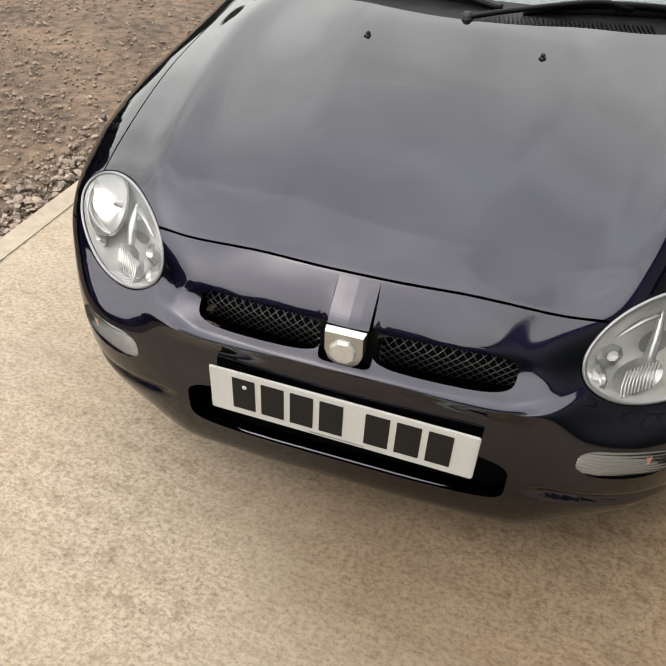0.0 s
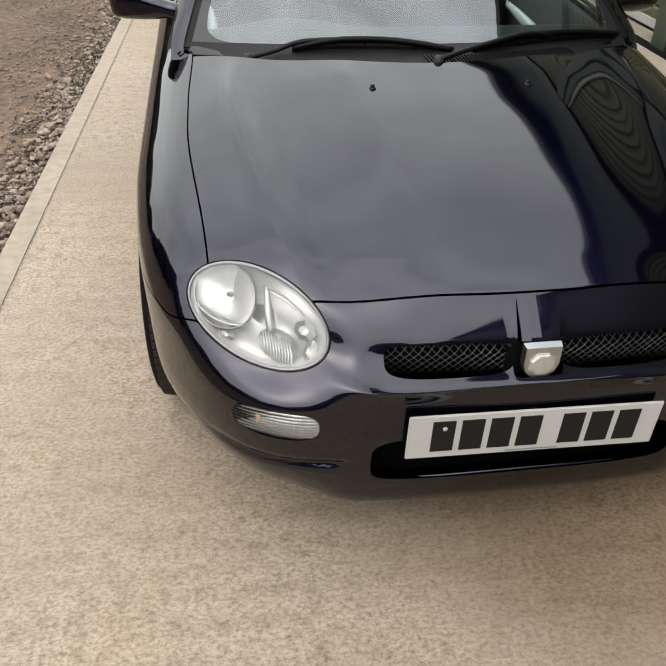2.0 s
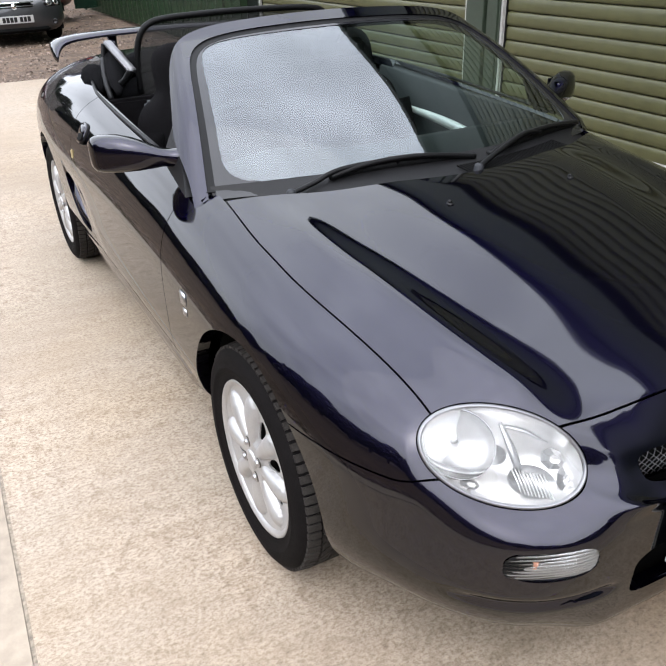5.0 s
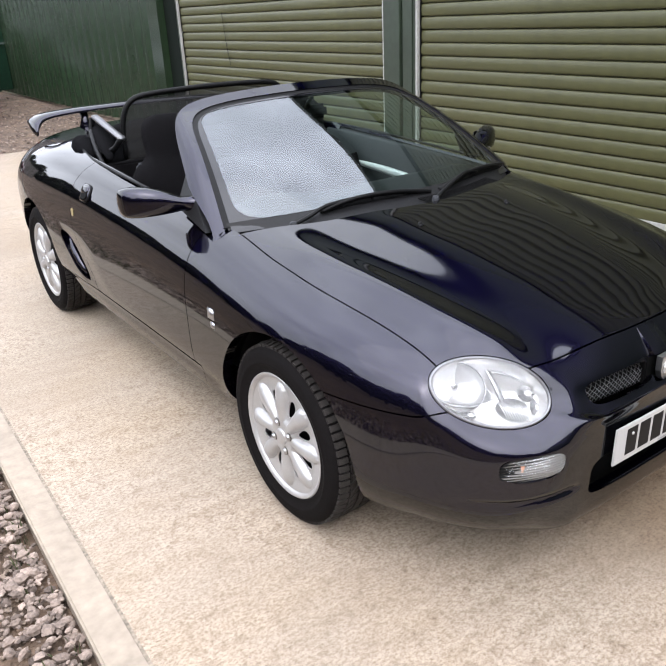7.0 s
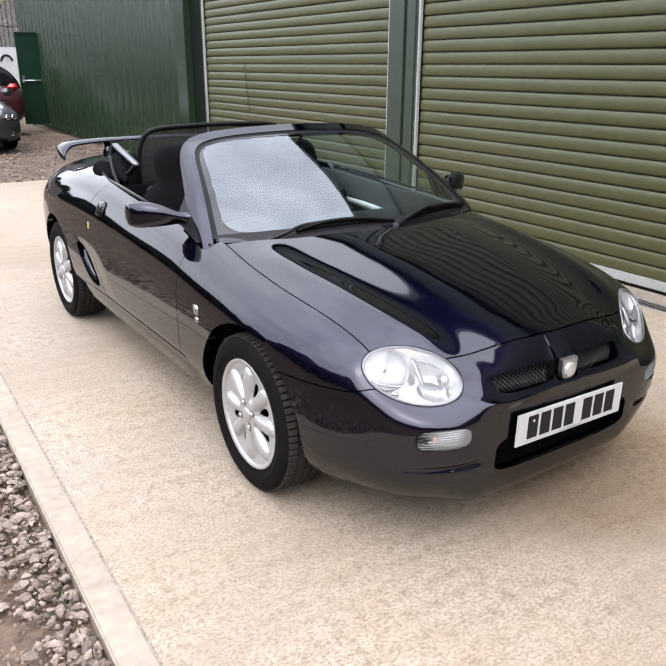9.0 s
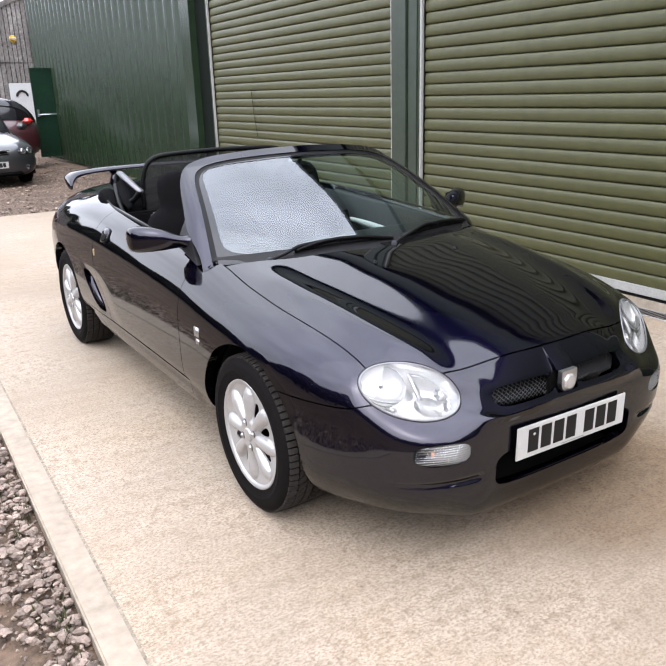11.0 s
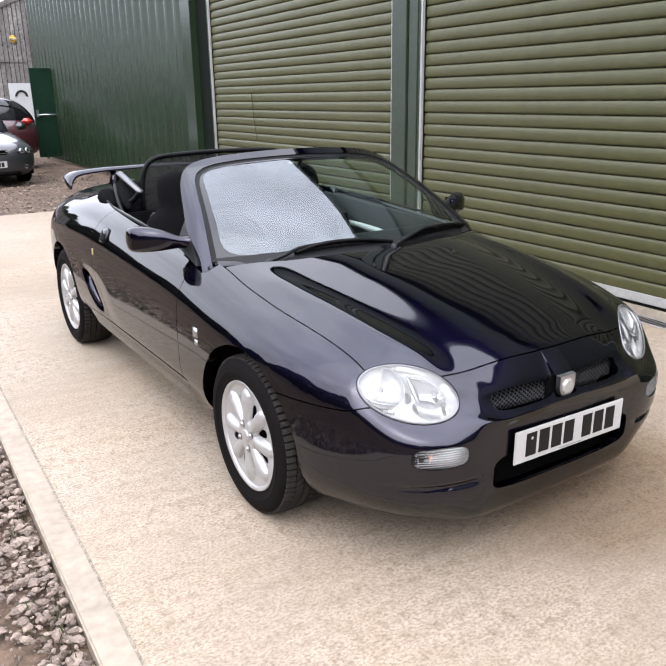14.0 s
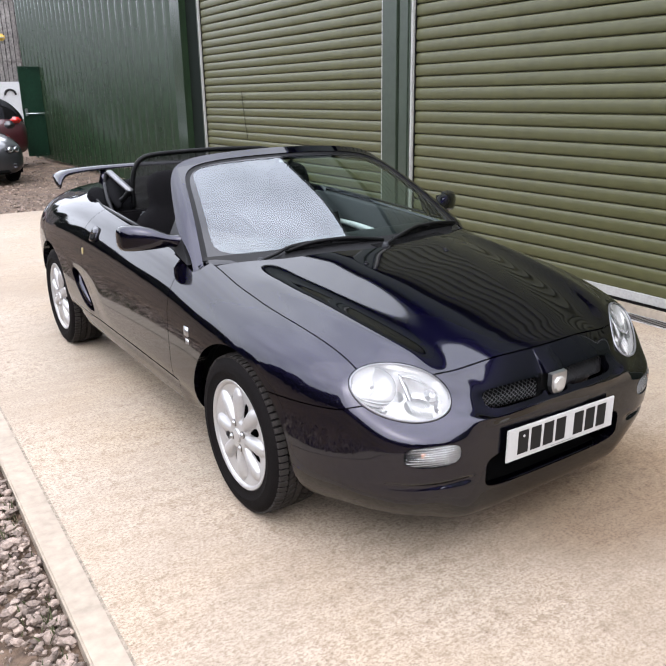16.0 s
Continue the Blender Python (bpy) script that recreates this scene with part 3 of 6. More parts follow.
def loose_stones(name, spots, lo, hi, label, mat=STONE):
    """Many small broken stones, joined; nobody could count them."""
    rng = random.Random(name)
    v, f = [], []
    for x, y, z in spots:
        s = lo + (hi - lo) * rng.random() ** 2.2
        ax, ay, az = s * rng.uniform(0.7, 1.35), s * rng.uniform(0.6, 1.1), s * rng.uniform(0.4, 0.75)
        t = rng.uniform(0, 6.28)
        b = len(v)
        k = 6
        tilt = rng.uniform(-0.35, 0.35)
        for lev, rad in ((-0.7, 0.75), (0.25, 1.0), (0.9, 0.5)):
            for i in range(k):
                a = 6.283 * i / k + rng.uniform(-0.3, 0.3)
                r = rad * rng.uniform(0.72, 1.15)
                px, py = ax * r * math.cos(a), ay * r * math.sin(a)
                v.append((x + px * math.cos(t) - py * math.sin(t), y + px * math.sin(t) + py * math.cos(t), z + az * lev + tilt * px))
        for lv in range(2):
            for i in range(k):
                j = (i + 1) % k
                f.append((b + lv * k + i, b + lv * k + j, b + (lv + 1) * k + j, b + (lv + 1) * k + i))
        f.append(tuple(b + 2 * k + i for i in range(k)))
    ob = link_mesh(name, v, f, mat, None, False, label)
    ob.matrix_basis = SITE
    return tagged(ob, category="gravel", kind="stuff")


def gravel():
    rng = random.Random(5)
    band, sparse, far = [], [], []
    for _ in range(6500):
        y = rng.uniform(-2.6, 8.3)
        d = abs(rng.gauss(0, 0.11))
        band.append((KERB - 0.012 - d, y, -0.03 + rng.uniform(-0.008, 0.018)))
    for _ in range(56000):
        x, y = KERB - 0.1 - 4.2 * rng.random() ** 1.3, rng.uniform(-2.5, 11)
        if noise.noise(Vector((x * 0.9, y * 0.9, 7))) + rng.uniform(-0.5, 0.5) > -0.05:
            sparse.append((x, y, -0.042 + 0.03 * noise.noise(Vector((x * 0.5, y * 0.5, 0)))))
    for _ in range(7000):
        x, y = rng.uniform(-7, -0.3), 8.42 + 12 * rng.random() ** 1.6
        far.append((x, y, -0.035))
    grit = []
    for _ in range(170):
        grit.append((rng.uniform(KERB + 0.2, -0.4), rng.uniform(-3.2, 5.0), 0.001))
    loose_stones("grit_on_slab", grit, 0.0012, 0.0048, "small dark crumbs of grit lying on the concrete")
    loose_stones("gravel_border", band, 0.006, 0.024, "loose grey broken stone heaped along the slab's edge")
    loose_stones("gravel_scatter", sparse, 0.0025, 0.014, "small pale stones scattered over the brown dirt", PALESTONE)
    loose_stones("gravel_far", far, 0.006, 0.03, "gravel scattered over the yard beyond the slab")


gravel()


def twig():
    """A thin bent stick on the dirt."""
    line = smooth_line([(-4.19, 2.10, -0.028), (-4.15, 2.24, -0.020), (-4.17, 2.36, -0.024), (-4.12, 2.56, -0.022)], 5)
    ob = structure("twig", tube(line, [0.006 - 0.00025 * k for k in range(len(line))], 6), BARK, "thin dry bent twig lying on the dirt", SITE, True)
    tagged(ob, "thin dry bent twig lying on the dirt", "twig", kind="thing")


twig()
GRASS = material("dull_green_grass", (0.0479, 0.0544, 0.0179), 0.8, vary=0.4, scale=30)


def grass_tufts():
    """Short weeds and moss along the slab's edge."""
    rng = random.Random(21)
    v, f = [], []
    for cy, count, spread in ((2.9, 160, 0.22), (3.5, 260, 0.25), (4.3, 120, 0.2), (-0.35, 40, 0.12), (0.35, 60, 0.15), (-0.95, 50, 0.12), (5.6, 160, 0.4)):
        for _ in range(count):
            x, y = KERB - 0.02 - abs(rng.gauss(0, 0.05)), cy + rng.gauss(0, spread)
            h, a, lean = rng.uniform(0.015, 0.055), rng.uniform(0, 6.28), rng.uniform(0, 0.03)
            w = rng.uniform(0.0015, 0.004)
            b = len(v)
            c, q = math.cos(a), math.sin(a)
            v += [(x - w * q, y + w * c, -0.04), (x + w * q, y - w * c, -0.04), (x + lean * c * 0.5 + w * q * 0.7, y + lean * q * 0.5 - w * c * 0.7, -0.03 + h * 0.6), (x + lean * c, y + lean * q, -0.03 + h)]
            f += [(b, b + 1, b + 2), (b, b + 2, b + 3)]
    ob = link_mesh("grass_tufts", v, f, GRASS, None, False, "short weeds growing along the slab's edge")
    ob.matrix_basis = SITE
    tagged(ob, category="grass", kind="stuff")


grass_tufts()


def tree_belt():
    """Dark trees round the open sides of the yard, which close the view that the car's paint mirrors."""
    rng = random.Random(11)
    spots = [(-9.5 + rng.uniform(-0.8, 0.8), -13 + 1.3 * k + rng.uniform(-0.4, 0.4), rng.uniform(3.0, 4.0) * (1.0 if k < 15 else 0.62)) for k in range(36)] + [(-9 + 1.9 * k, -12.5 + rng.uniform(-0.8, 0.8), rng.uniform(3.4, 4.4)) for k in range(12)] + [(-23 + 2.4 * k, 33 + rng.uniform(-4, 4), rng.uniform(4.0, 6.0)) for k in range(10)]
    for x, y, h in spots:
        ob = empty("tree", pose(x, y, -0.05))
        r = h * 0.035
        part("trunk", tube(smooth_line([(0, 0, 0), (0.1, 0.05, h * 0.3), (-0.05, 0.1, h * 0.7)], 3), [r, r, r * 0.9, r * 0.8, r * 0.7, r * 0.6, r * 0.5], 7), BARK, ob, smooth=True)
        v, f = [], []
        for _ in range(1500):
            a, q = rng.uniform(0, 6.283), rng.random() ** 0.5
            zz = rng.uniform(0.12, 1.0)
            rad = h * 0.42 * math.sin(math.pi * min(0.96, 0.12 + zz * 0.8)) * (0.5 + 0.5 * q) * rng.uniform(0.75, 1.15)
            c = Vector((rad * math.cos(a), rad * math.sin(a), h * zz))
            d1 = Vector((rng.gauss(0, 1), rng.gauss(0, 1), rng.gauss(0, 1))).normalized() * rng.uniform(0.22, 0.5) * h / 7
            d2 = d1.cross(Vector((rng.gauss(0, 1), rng.gauss(0, 1), rng.gauss(0, 1)))).normalized() * rng.uniform(0.18, 0.42) * h / 7
            b = len(v)
            v += [tuple(c - d1), tuple(c + d2), tuple(c + d1), tuple(c - d2)]
            f.append((b, b + 1, b + 2, b + 3))
        link_mesh("crown", v, f, LEAF, ob, False)
        tagged(ob, "dark green broadleaf tree at the edge of the yard", "tree", "trees round the yard")


tree_belt()


# ---------------------------------------------------------------- the sports car
CAR = empty("sports_car")
tagged(CAR, "blue-black open two-seat sports car with its hood down", "car")

BODY_ROWS = [
    (-0.757, 0.00, 0.440, 0.44, 0.440, 2.4, 2.4),
    (-0.754, 0.17, 0.490, 0.43, 0.345, 2.4, 2.5),
    (-0.750, 0.31, 0.527, 0.43, 0.260, 2.4, 3.0),
    (-0.736, 0.43, 0.562, 0.43, 0.180, 2.05, 4.2),
    (-0.700, 0.52, 0.610, 0.43, 0.147, 1.98, 4.6),
    (-0.655, 0.58, 0.648, 0.43, 0.130, 2.08, 4.8),
    (-0.590, 0.635, 0.677, 0.43, 0.119, 2.55, 4.8),
    (-0.500, 0.69, 0.704, 0.44, 0.112, 4.1, 4.8),
    (-0.380, 0.745, 0.734, 0.45, 0.112, 4.2, 4.6),
    (-0.200, 0.795, 0.768, 0.47, 0.128, 4.1, 4.0),
    (0.000, 0.815, 0.803, 0.49, 0.155, 3.7, 4.0),
    (0.250, 0.816, 0.843, 0.50, 0.170, 3.6, 4.0),
    (0.540, 0.814, 0.897, 0.50, 0.170, 3.7, 4.0),
    (0.900, 0.814, 0.918, 0.51, 0.170, 3.9, 4.0),
    (1.300, 0.816, 0.947, 0.52, 0.170, 4.0, 4.0),
    (1.700, 0.822, 0.976, 0.53, 0.170, 4.0, 4.0),
    (2.100, 0.828, 0.964, 0.53, 0.170, 4.0, 4.0),
    (2.375, 0.826, 0.950, 0.53, 0.180, 3.8, 4.0),
    (2.650, 0.810, 0.935, 0.53, 0.190, 3.5, 3.6),
    (2.850, 0.770, 0.920, 0.53, 0.210, 3.2, 3.4),
    (3.000, 0.680, 0.870, 0.54, 0.250, 3.0, 3.0),
    (3.080, 0.480, 0.790, 0.56, 0.330, 2.6, 2.6),
    (3.110, 0.00, 0.600, 0.60, 0.600, 2.4, 2.4),
]


def smoothstep(a, b, x):
    t = np.clip((x - a) / (b - a), 0, 1)
    return t * t * (3 - 2 * t)


def car_sculpt(g):
    """The raised middle of the bonnet, the brow over the grille and the scoop in front of the rear wheel."""
    x, y, z = np.abs(g[..., 0]), g[..., 1], g[..., 2]
    top = smoothstep(0.55, 0.66, z)
    lean = 1 - smoothstep(-0.58, 0.15, y)
    h = (0.019 + 0.004 * smoothstep(-0.60, 0.0, y)) * smoothstep(-1.10, -0.30, y) * (1 - smoothstep(0.1, 0.5, y))
    g[..., 2] += top * h * (1 - smoothstep(0.23, 0.48, x + 0.075 * lean))
    crest = smoothstep(-0.70, -0.50, y) * (1 - smoothstep(0.08, 0.36, y)) * (1.1 + 0.4 * (1 - smoothstep(-0.45, 0.0, y)))
    ridge = 0.565 - 0.155 * (np.clip(0.15 - y, 0, 1) / 0.76) ** 1.6
    g[..., 2] += top * 0.0105 * crest * np.exp(-((x - ridge) / 0.052) ** 2)
    # full front corners, and a nose that stands upright below a low bonnet edge
    full = smoothstep(0.22, 0.52, x) * (1 - smoothstep(-0.48, -0.08, y)) * (0.55 + 0.45 * smoothstep(0.15, 0.34, z))
    low = (1 - smoothstep(-0.60, -0.05, y)) * smoothstep(0.52, 0.60, z)
    g[..., 0] += np.sign(g[..., 0]) * 0.019 * full
    g[..., 1] -= 0.017 * full
    g[..., 2] -= 0.014 * low
    tuck = 1.15 * np.clip((0.41 - z) / 0.28, 0, 1) ** 2 * (1 - smoothstep(-0.50, -0.30, y)) * smoothstep(0.33, 0.50, x)
    g[..., 0] *= 1 - 0.050 * tuck
    g[..., 1] += 0.045 * tuck
    snout = (1 - smoothstep(-0.66, -0.56, y)) * smoothstep(0.47, 0.54, z) * (1 - smoothstep(0.24, 0.52, x))
    g[..., 1] -= snout * (0.010 + 0.016 * smoothstep(0.05, 0.30, x))
    # ahead of the bonnet's edge the nose turns down
    g[..., 2] -= 0.50 * np.clip(-0.652 + 0.22 * x * x - y, 0, 0.10) * smoothstep(0.50, 0.56, z) * (1 - smoothstep(0.28, 0.42, x))
    front = 1 - smoothstep(-0.70, -0.62, y)
    shelf = np.exp(-((z - 0.548) / 0.022) ** 2) * (1 - smoothstep(0.29, 0.36, x))
    g[..., 1] += front * 0.008 * shelf
    # a slightly raised bar up the middle of the nose
    bar = (1 - smoothstep(0.038, 0.060, x)) * smoothstep(0.50, 0.54, z) * (1 - smoothstep(-0.71, -0.665, y))
    g[..., 1] -= 0.0035 * bar
    g[..., 2] += 0.0025 * bar
    # an upright sill below the doors
    along = smoothstep(0.30, 0.48, y) * (1 - smoothstep(1.85, 2.02, y))
    out = np.interp(z, [0.185, 0.200, 0.225, 0.255, 0.300, 0.345, 0.37], [0.60, 0.690, 0.755, 0.785, 0.797, 0.801, 0.0])
    g[..., 0] += np.sign(g[..., 0]) * along * np.maximum(out - x, 0)
    # the flank draws in ahead of the side scoop
    u = y - 1.755 - (z - 0.47) * 1.10
    g[..., 0] -= np.sign(g[..., 0]) * 0.010 * np.exp(-((z - 0.47) / 0.11) ** 4) * smoothstep(-0.34, -0.07, u) * (1 - smoothstep(0.0, 0.07, u))
    # a soft groove low in the bumper's corners
    slit = np.exp(-((z - 0.324) / 0.010) ** 2) * smoothstep(0.34, 0.40, x) * (1 - smoothstep(0.58, 0.66, x)) * (1 - smoothstep(-0.5, -0.4, y))
    g[..., 1] += 0.012 * slit
    # the skin settles towards each lamp, most below it and towards the nose
    flat = g.reshape(-1, 3)
    a, b, c = lamp_plane(flat)
    r = np.sqrt((a / LAMP_R[0]) ** 2 + ((b + 0.10 * a) / LAMP_R[1]) ** 2)
    pull = (1 - smoothstep(0.95, 1.75, r)) * (1 - smoothstep(-0.02, 0.075, b)) * (flat[:, 1] < -0.25) * np.clip(c - 0.002, -0.015, 0.05) * 0.55
    side = np.sign(flat[:, 0])
    for k in range(3):
        g[..., k] -= (pull * LAMP_N[k] * (side if k == 0 else 1)).reshape(g.shape[:2])
    return g


# the lamp's own frame: centre, outward, along, up
LAMP_C = Vector((0.527, -0.577, 0.583))
LAMP_N = Vector((0.258, -0.790, 0.556)).normalized()
LAMP_A = Vector((-0.276, -0.130, -0.058)).normalized()
LAMP_A = (LAMP_A - LAMP_A.dot(LAMP_N) * LAMP_N).normalized()
LAMP_B = LAMP_N.cross(LAMP_A)
if LAMP_B.z < 0:
    LAMP_B = -LAMP_B
LAMP_R = (0.157, 0.090)


def lamp_plane(v):
    """Where points lie in the lamp's plane, for either side."""
    p = np.stack([np.abs(v[:, 0]), v[:, 1], v[:, 2]], 1) - np.array(LAMP_C)
    return p @ np.array(LAMP_A), p @ np.array(LAMP_B), p @ np.array(LAMP_N)


BODY, BODY_FACES = shell(BODY_ROWS, 300, 165, car_sculpt)


def lamp_terms(a, b):
    return np.stack([np.ones_like(a), a, b, a * a, a * b, b * b, a ** 3, a * a * b, a * b * b, b ** 3], -1)


def lamp_skin():
    """How the skin bows over the lamp's plane, as a smooth polynomial."""
    a, b, c = lamp_plane(BODY)
    near = (BODY[:, 0] > 0.1) & (BODY[:, 1] < -0.25) & (np.abs(c) < 0.12) & (BODY[:, 3:6] @ np.array(LAMP_N) > 0.3)
    near &= np.sqrt((a / LAMP_R[0]) ** 2 + (b / LAMP_R[1]) ** 2) < 1.15
    return np.linalg.lstsq(lamp_terms(a[near], b[near]), c[near], rcond=None)[0]


LAMP_BOW = lamp_skin()


def off_lamp(grow=0.0):
    def f(v):
        a, b, c = lamp_plane(v)
        b = b + 0.10 * a
        r = np.sqrt((a / (LAMP_R[0] + grow)) ** 2 + (b / (LAMP_R[1] + grow)) ** 2)
        return np.where((c > -0.15) & (v[:, 1] < -0.2), (r - 1) * 0.12, 1.0)
    return f


def off_wheels(v):
    x, y, z = np.abs(v[:, 0]), v[:, 1], v[:, 2]
    f = np.hypot(y, z - 0.292) - 0.334
    r = np.hypot(y - 2.375, z - 0.300) - 0.335
    return np.where(x > 0.45, np.minimum(f, r), 1.0)


def slot(x0, x1, z0, z1, power=4.0, ymax=-0.3):
    """A hole with rounded ends in the nose, on both sides."""
    def f(v):
        a = (np.abs(v[:, 0]) - (x0 + x1) / 2) / ((x1 - x0) / 2)
        b = (v[:, 2] - (z0 + z1) / 2) / ((z1 - z0) / 2)
        d = (np.abs(a) ** power + np.abs(b) ** power) ** (1 / power) - 1
        return np.where(v[:, 1] < ymax, d * (z1 - z0) / 2, 1.0)
    return f


def wide_slot(w, z0, z1, power=5.0):
    def f(v):
        b = (v[:, 2] - (z0 + z1) / 2) / ((z1 - z0) / 2)
        a = v[:, 0] / w
        d = (np.abs(a) ** power + np.abs(b) ** power) ** (1 / power) - 1
        return np.where(v[:, 1] < -0.55, d * (z1 - z0) / 2, 1.0)
    return f


G = 0.0020
bonnet_side = lambda y: 0.618 + 0.045 * smoothstep(-0.56, 0.02, y) - 0.010 * smoothstep(0.15, 0.42, y)
bonnet_nose = lambda x: -0.652 + 0.22 * x * x
bonnet_back = lambda x: 0.160 + 0.56 * x * x
wing_seam = lambda y: 0.553 + 0.012 * (1 - smoothstep(-0.56, -0.50, y)) - 0.05 * np.clip(y + 0.55, 0, 1)
cockpit = lambda v: np.where(v[:, 2] > 0.62, (np.abs(v[:, 0] / 0.675) ** 5 + np.abs((v[:, 1] - 1.23) / 0.99) ** 5) ** 0.2 - 1, 1.0)
above = lambda z: (lambda v: v[:, 2] - z)
below = lambda z: (lambda v: z - v[:, 2])
behind = lambda y: (lambda v: v[:, 1] - y)
ahead = lambda y: (lambda v: y - v[:, 1])
SIDE = {-1: (lambda v: -v[:, 0] - 0.02), 1: (lambda v: v[:, 0] - 0.02)}


def cut_panel(name, tests, label="", depth=0.012, mat=None, inward=None):
    v, f = BODY, BODY_FACES
    for t in tests:
        v, f = clip(v, f, t)
    return panel(name, v, f, mat or PAINT, CAR, depth, label, inward)


door_back = lambda v: np.interp(v[:, 2], [0.30, 0.42, 0.56, 0.64, 0.72, 0.80, 0.86, 0.92], [1.52, 1.555, 1.690, 1.700, 1.692, 1.680, 1.655, 1.61]) - v[:, 1]
SCOOP_Y, SCOOP_Z, SCOOP_LEAN = 1.755, 0.470, 1.10
SILL_Z = 0.345


def build_body():
    seam_h = lambda v: v[:, 2] - wing_seam(v[:, 1])
    cut_panel("bonnet", [above(0.5), ahead(0.6), lambda v: bonnet_side(v[:, 1]) - G - np.abs(v[:, 0]), lambda v: v[:, 1] - bonnet_nose(v[:, 0]) - G, lambda v: bonnet_back(v[:, 0]) - v[:, 1], off_lamp(0.002)], "smooth bonnet with a raised middle and thin shut lines")
    nose = lambda v: np.maximum(bonnet_nose(v[:, 0]) - G - v[:, 1], -seam_h(v) - G)
    cut_panel("front_bumper", [ahead(-0.15), nose, lambda v: np.where(v[:, 1] < -0.7, np.hypot(v[:, 0], v[:, 2] - 0.44) - 0.012, 1.0), off_lamp(0.002), off_wheels, slot(0.048, 0.298, 0.518, 0.573), wide_slot(0.322, 0.260, 0.386), wide_slot(0.050, 0.512, 0.572, 8.0), slot(0.426, 0.584, 0.391, 0.460, 3.0)], "moulded nose and bumper with grille slots and lower intake", 0.03)
    for s in (-1, 1):
        cut_panel("front_wing", [SIDE[s], ahead(0.545 - G), lambda v: np.abs(v[:, 0]) - bonnet_side(v[:, 1]) - G, lambda v: np.maximum(seam_h(v) - G, v[:, 1] + 0.1), off_lamp(0.002), off_wheels, lambda v: np.maximum(v[:, 2] - SILL_Z - 0.005, 0.498 - v[:, 1]), cockpit, lambda v: np.where(v[:, 2] > 0.6, v[:, 1] + 0.62, 1.0), lambda v: v[:, 1] + 0.6], depth=0.035)
        cut_panel("door", [SIDE[s], behind(0.545 + G), above(SILL_Z + 0.005), lambda v: door_back(v) - G, cockpit])
        cut_panel("rear_quarter", [SIDE[s], lambda v: -door_back(v) - G, lambda v: np.maximum(v[:, 2] - SILL_Z - G, v[:, 1] - 2.4), off_wheels, cockpit, lambda v: np.where((np.abs(v[:, 0]) < 0.56) & (v[:, 2] > 0.6), np.maximum(np.abs(v[:, 0]) - 0.56 + G, 2.36 - v[:, 1]), 1.0), scoop(s)], depth=0.035)
        cut_panel("sill", [SIDE[s], below(SILL_Z - 0.003), behind(0.50), ahead(2.3), off_wheels, lambda v: np.abs(v[:, 0]) - 0.5], "narrow painted sill below the door")
    cut_panel("boot_lid", [above(0.6), lambda v: 0.56 - G - np.abs(v[:, 0]), behind(2.36 + G), ahead(3.06)])


def scoop(s):
    """The air scoop ahead of the rear wheel, a leaning slot."""
    def f(v):
        b = (v[:, 2] - SCOOP_Z) / 0.098
        a = (v[:, 1] - SCOOP_Y - (v[:, 2] - SCOOP_Z) * SCOOP_LEAN) / 0.080
        d = (np.abs(a) ** 3 + np.abs(b) ** 3) ** (1 / 3) - 1
        return np.where(v[:, 0] * s > 0.5, d * 0.03, 1.0)
    return f


build_body()


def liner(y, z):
    """A wheel-arch liner on both sides, the arch's shade put into its near-black colour."""
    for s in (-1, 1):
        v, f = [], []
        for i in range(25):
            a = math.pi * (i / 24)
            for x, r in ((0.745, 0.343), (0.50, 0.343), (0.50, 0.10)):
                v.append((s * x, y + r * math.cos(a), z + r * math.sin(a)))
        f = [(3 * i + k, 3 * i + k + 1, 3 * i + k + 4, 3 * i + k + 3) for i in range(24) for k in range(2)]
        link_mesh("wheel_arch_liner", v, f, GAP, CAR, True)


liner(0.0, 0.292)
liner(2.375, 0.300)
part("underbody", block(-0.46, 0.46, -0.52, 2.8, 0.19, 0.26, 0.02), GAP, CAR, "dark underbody")


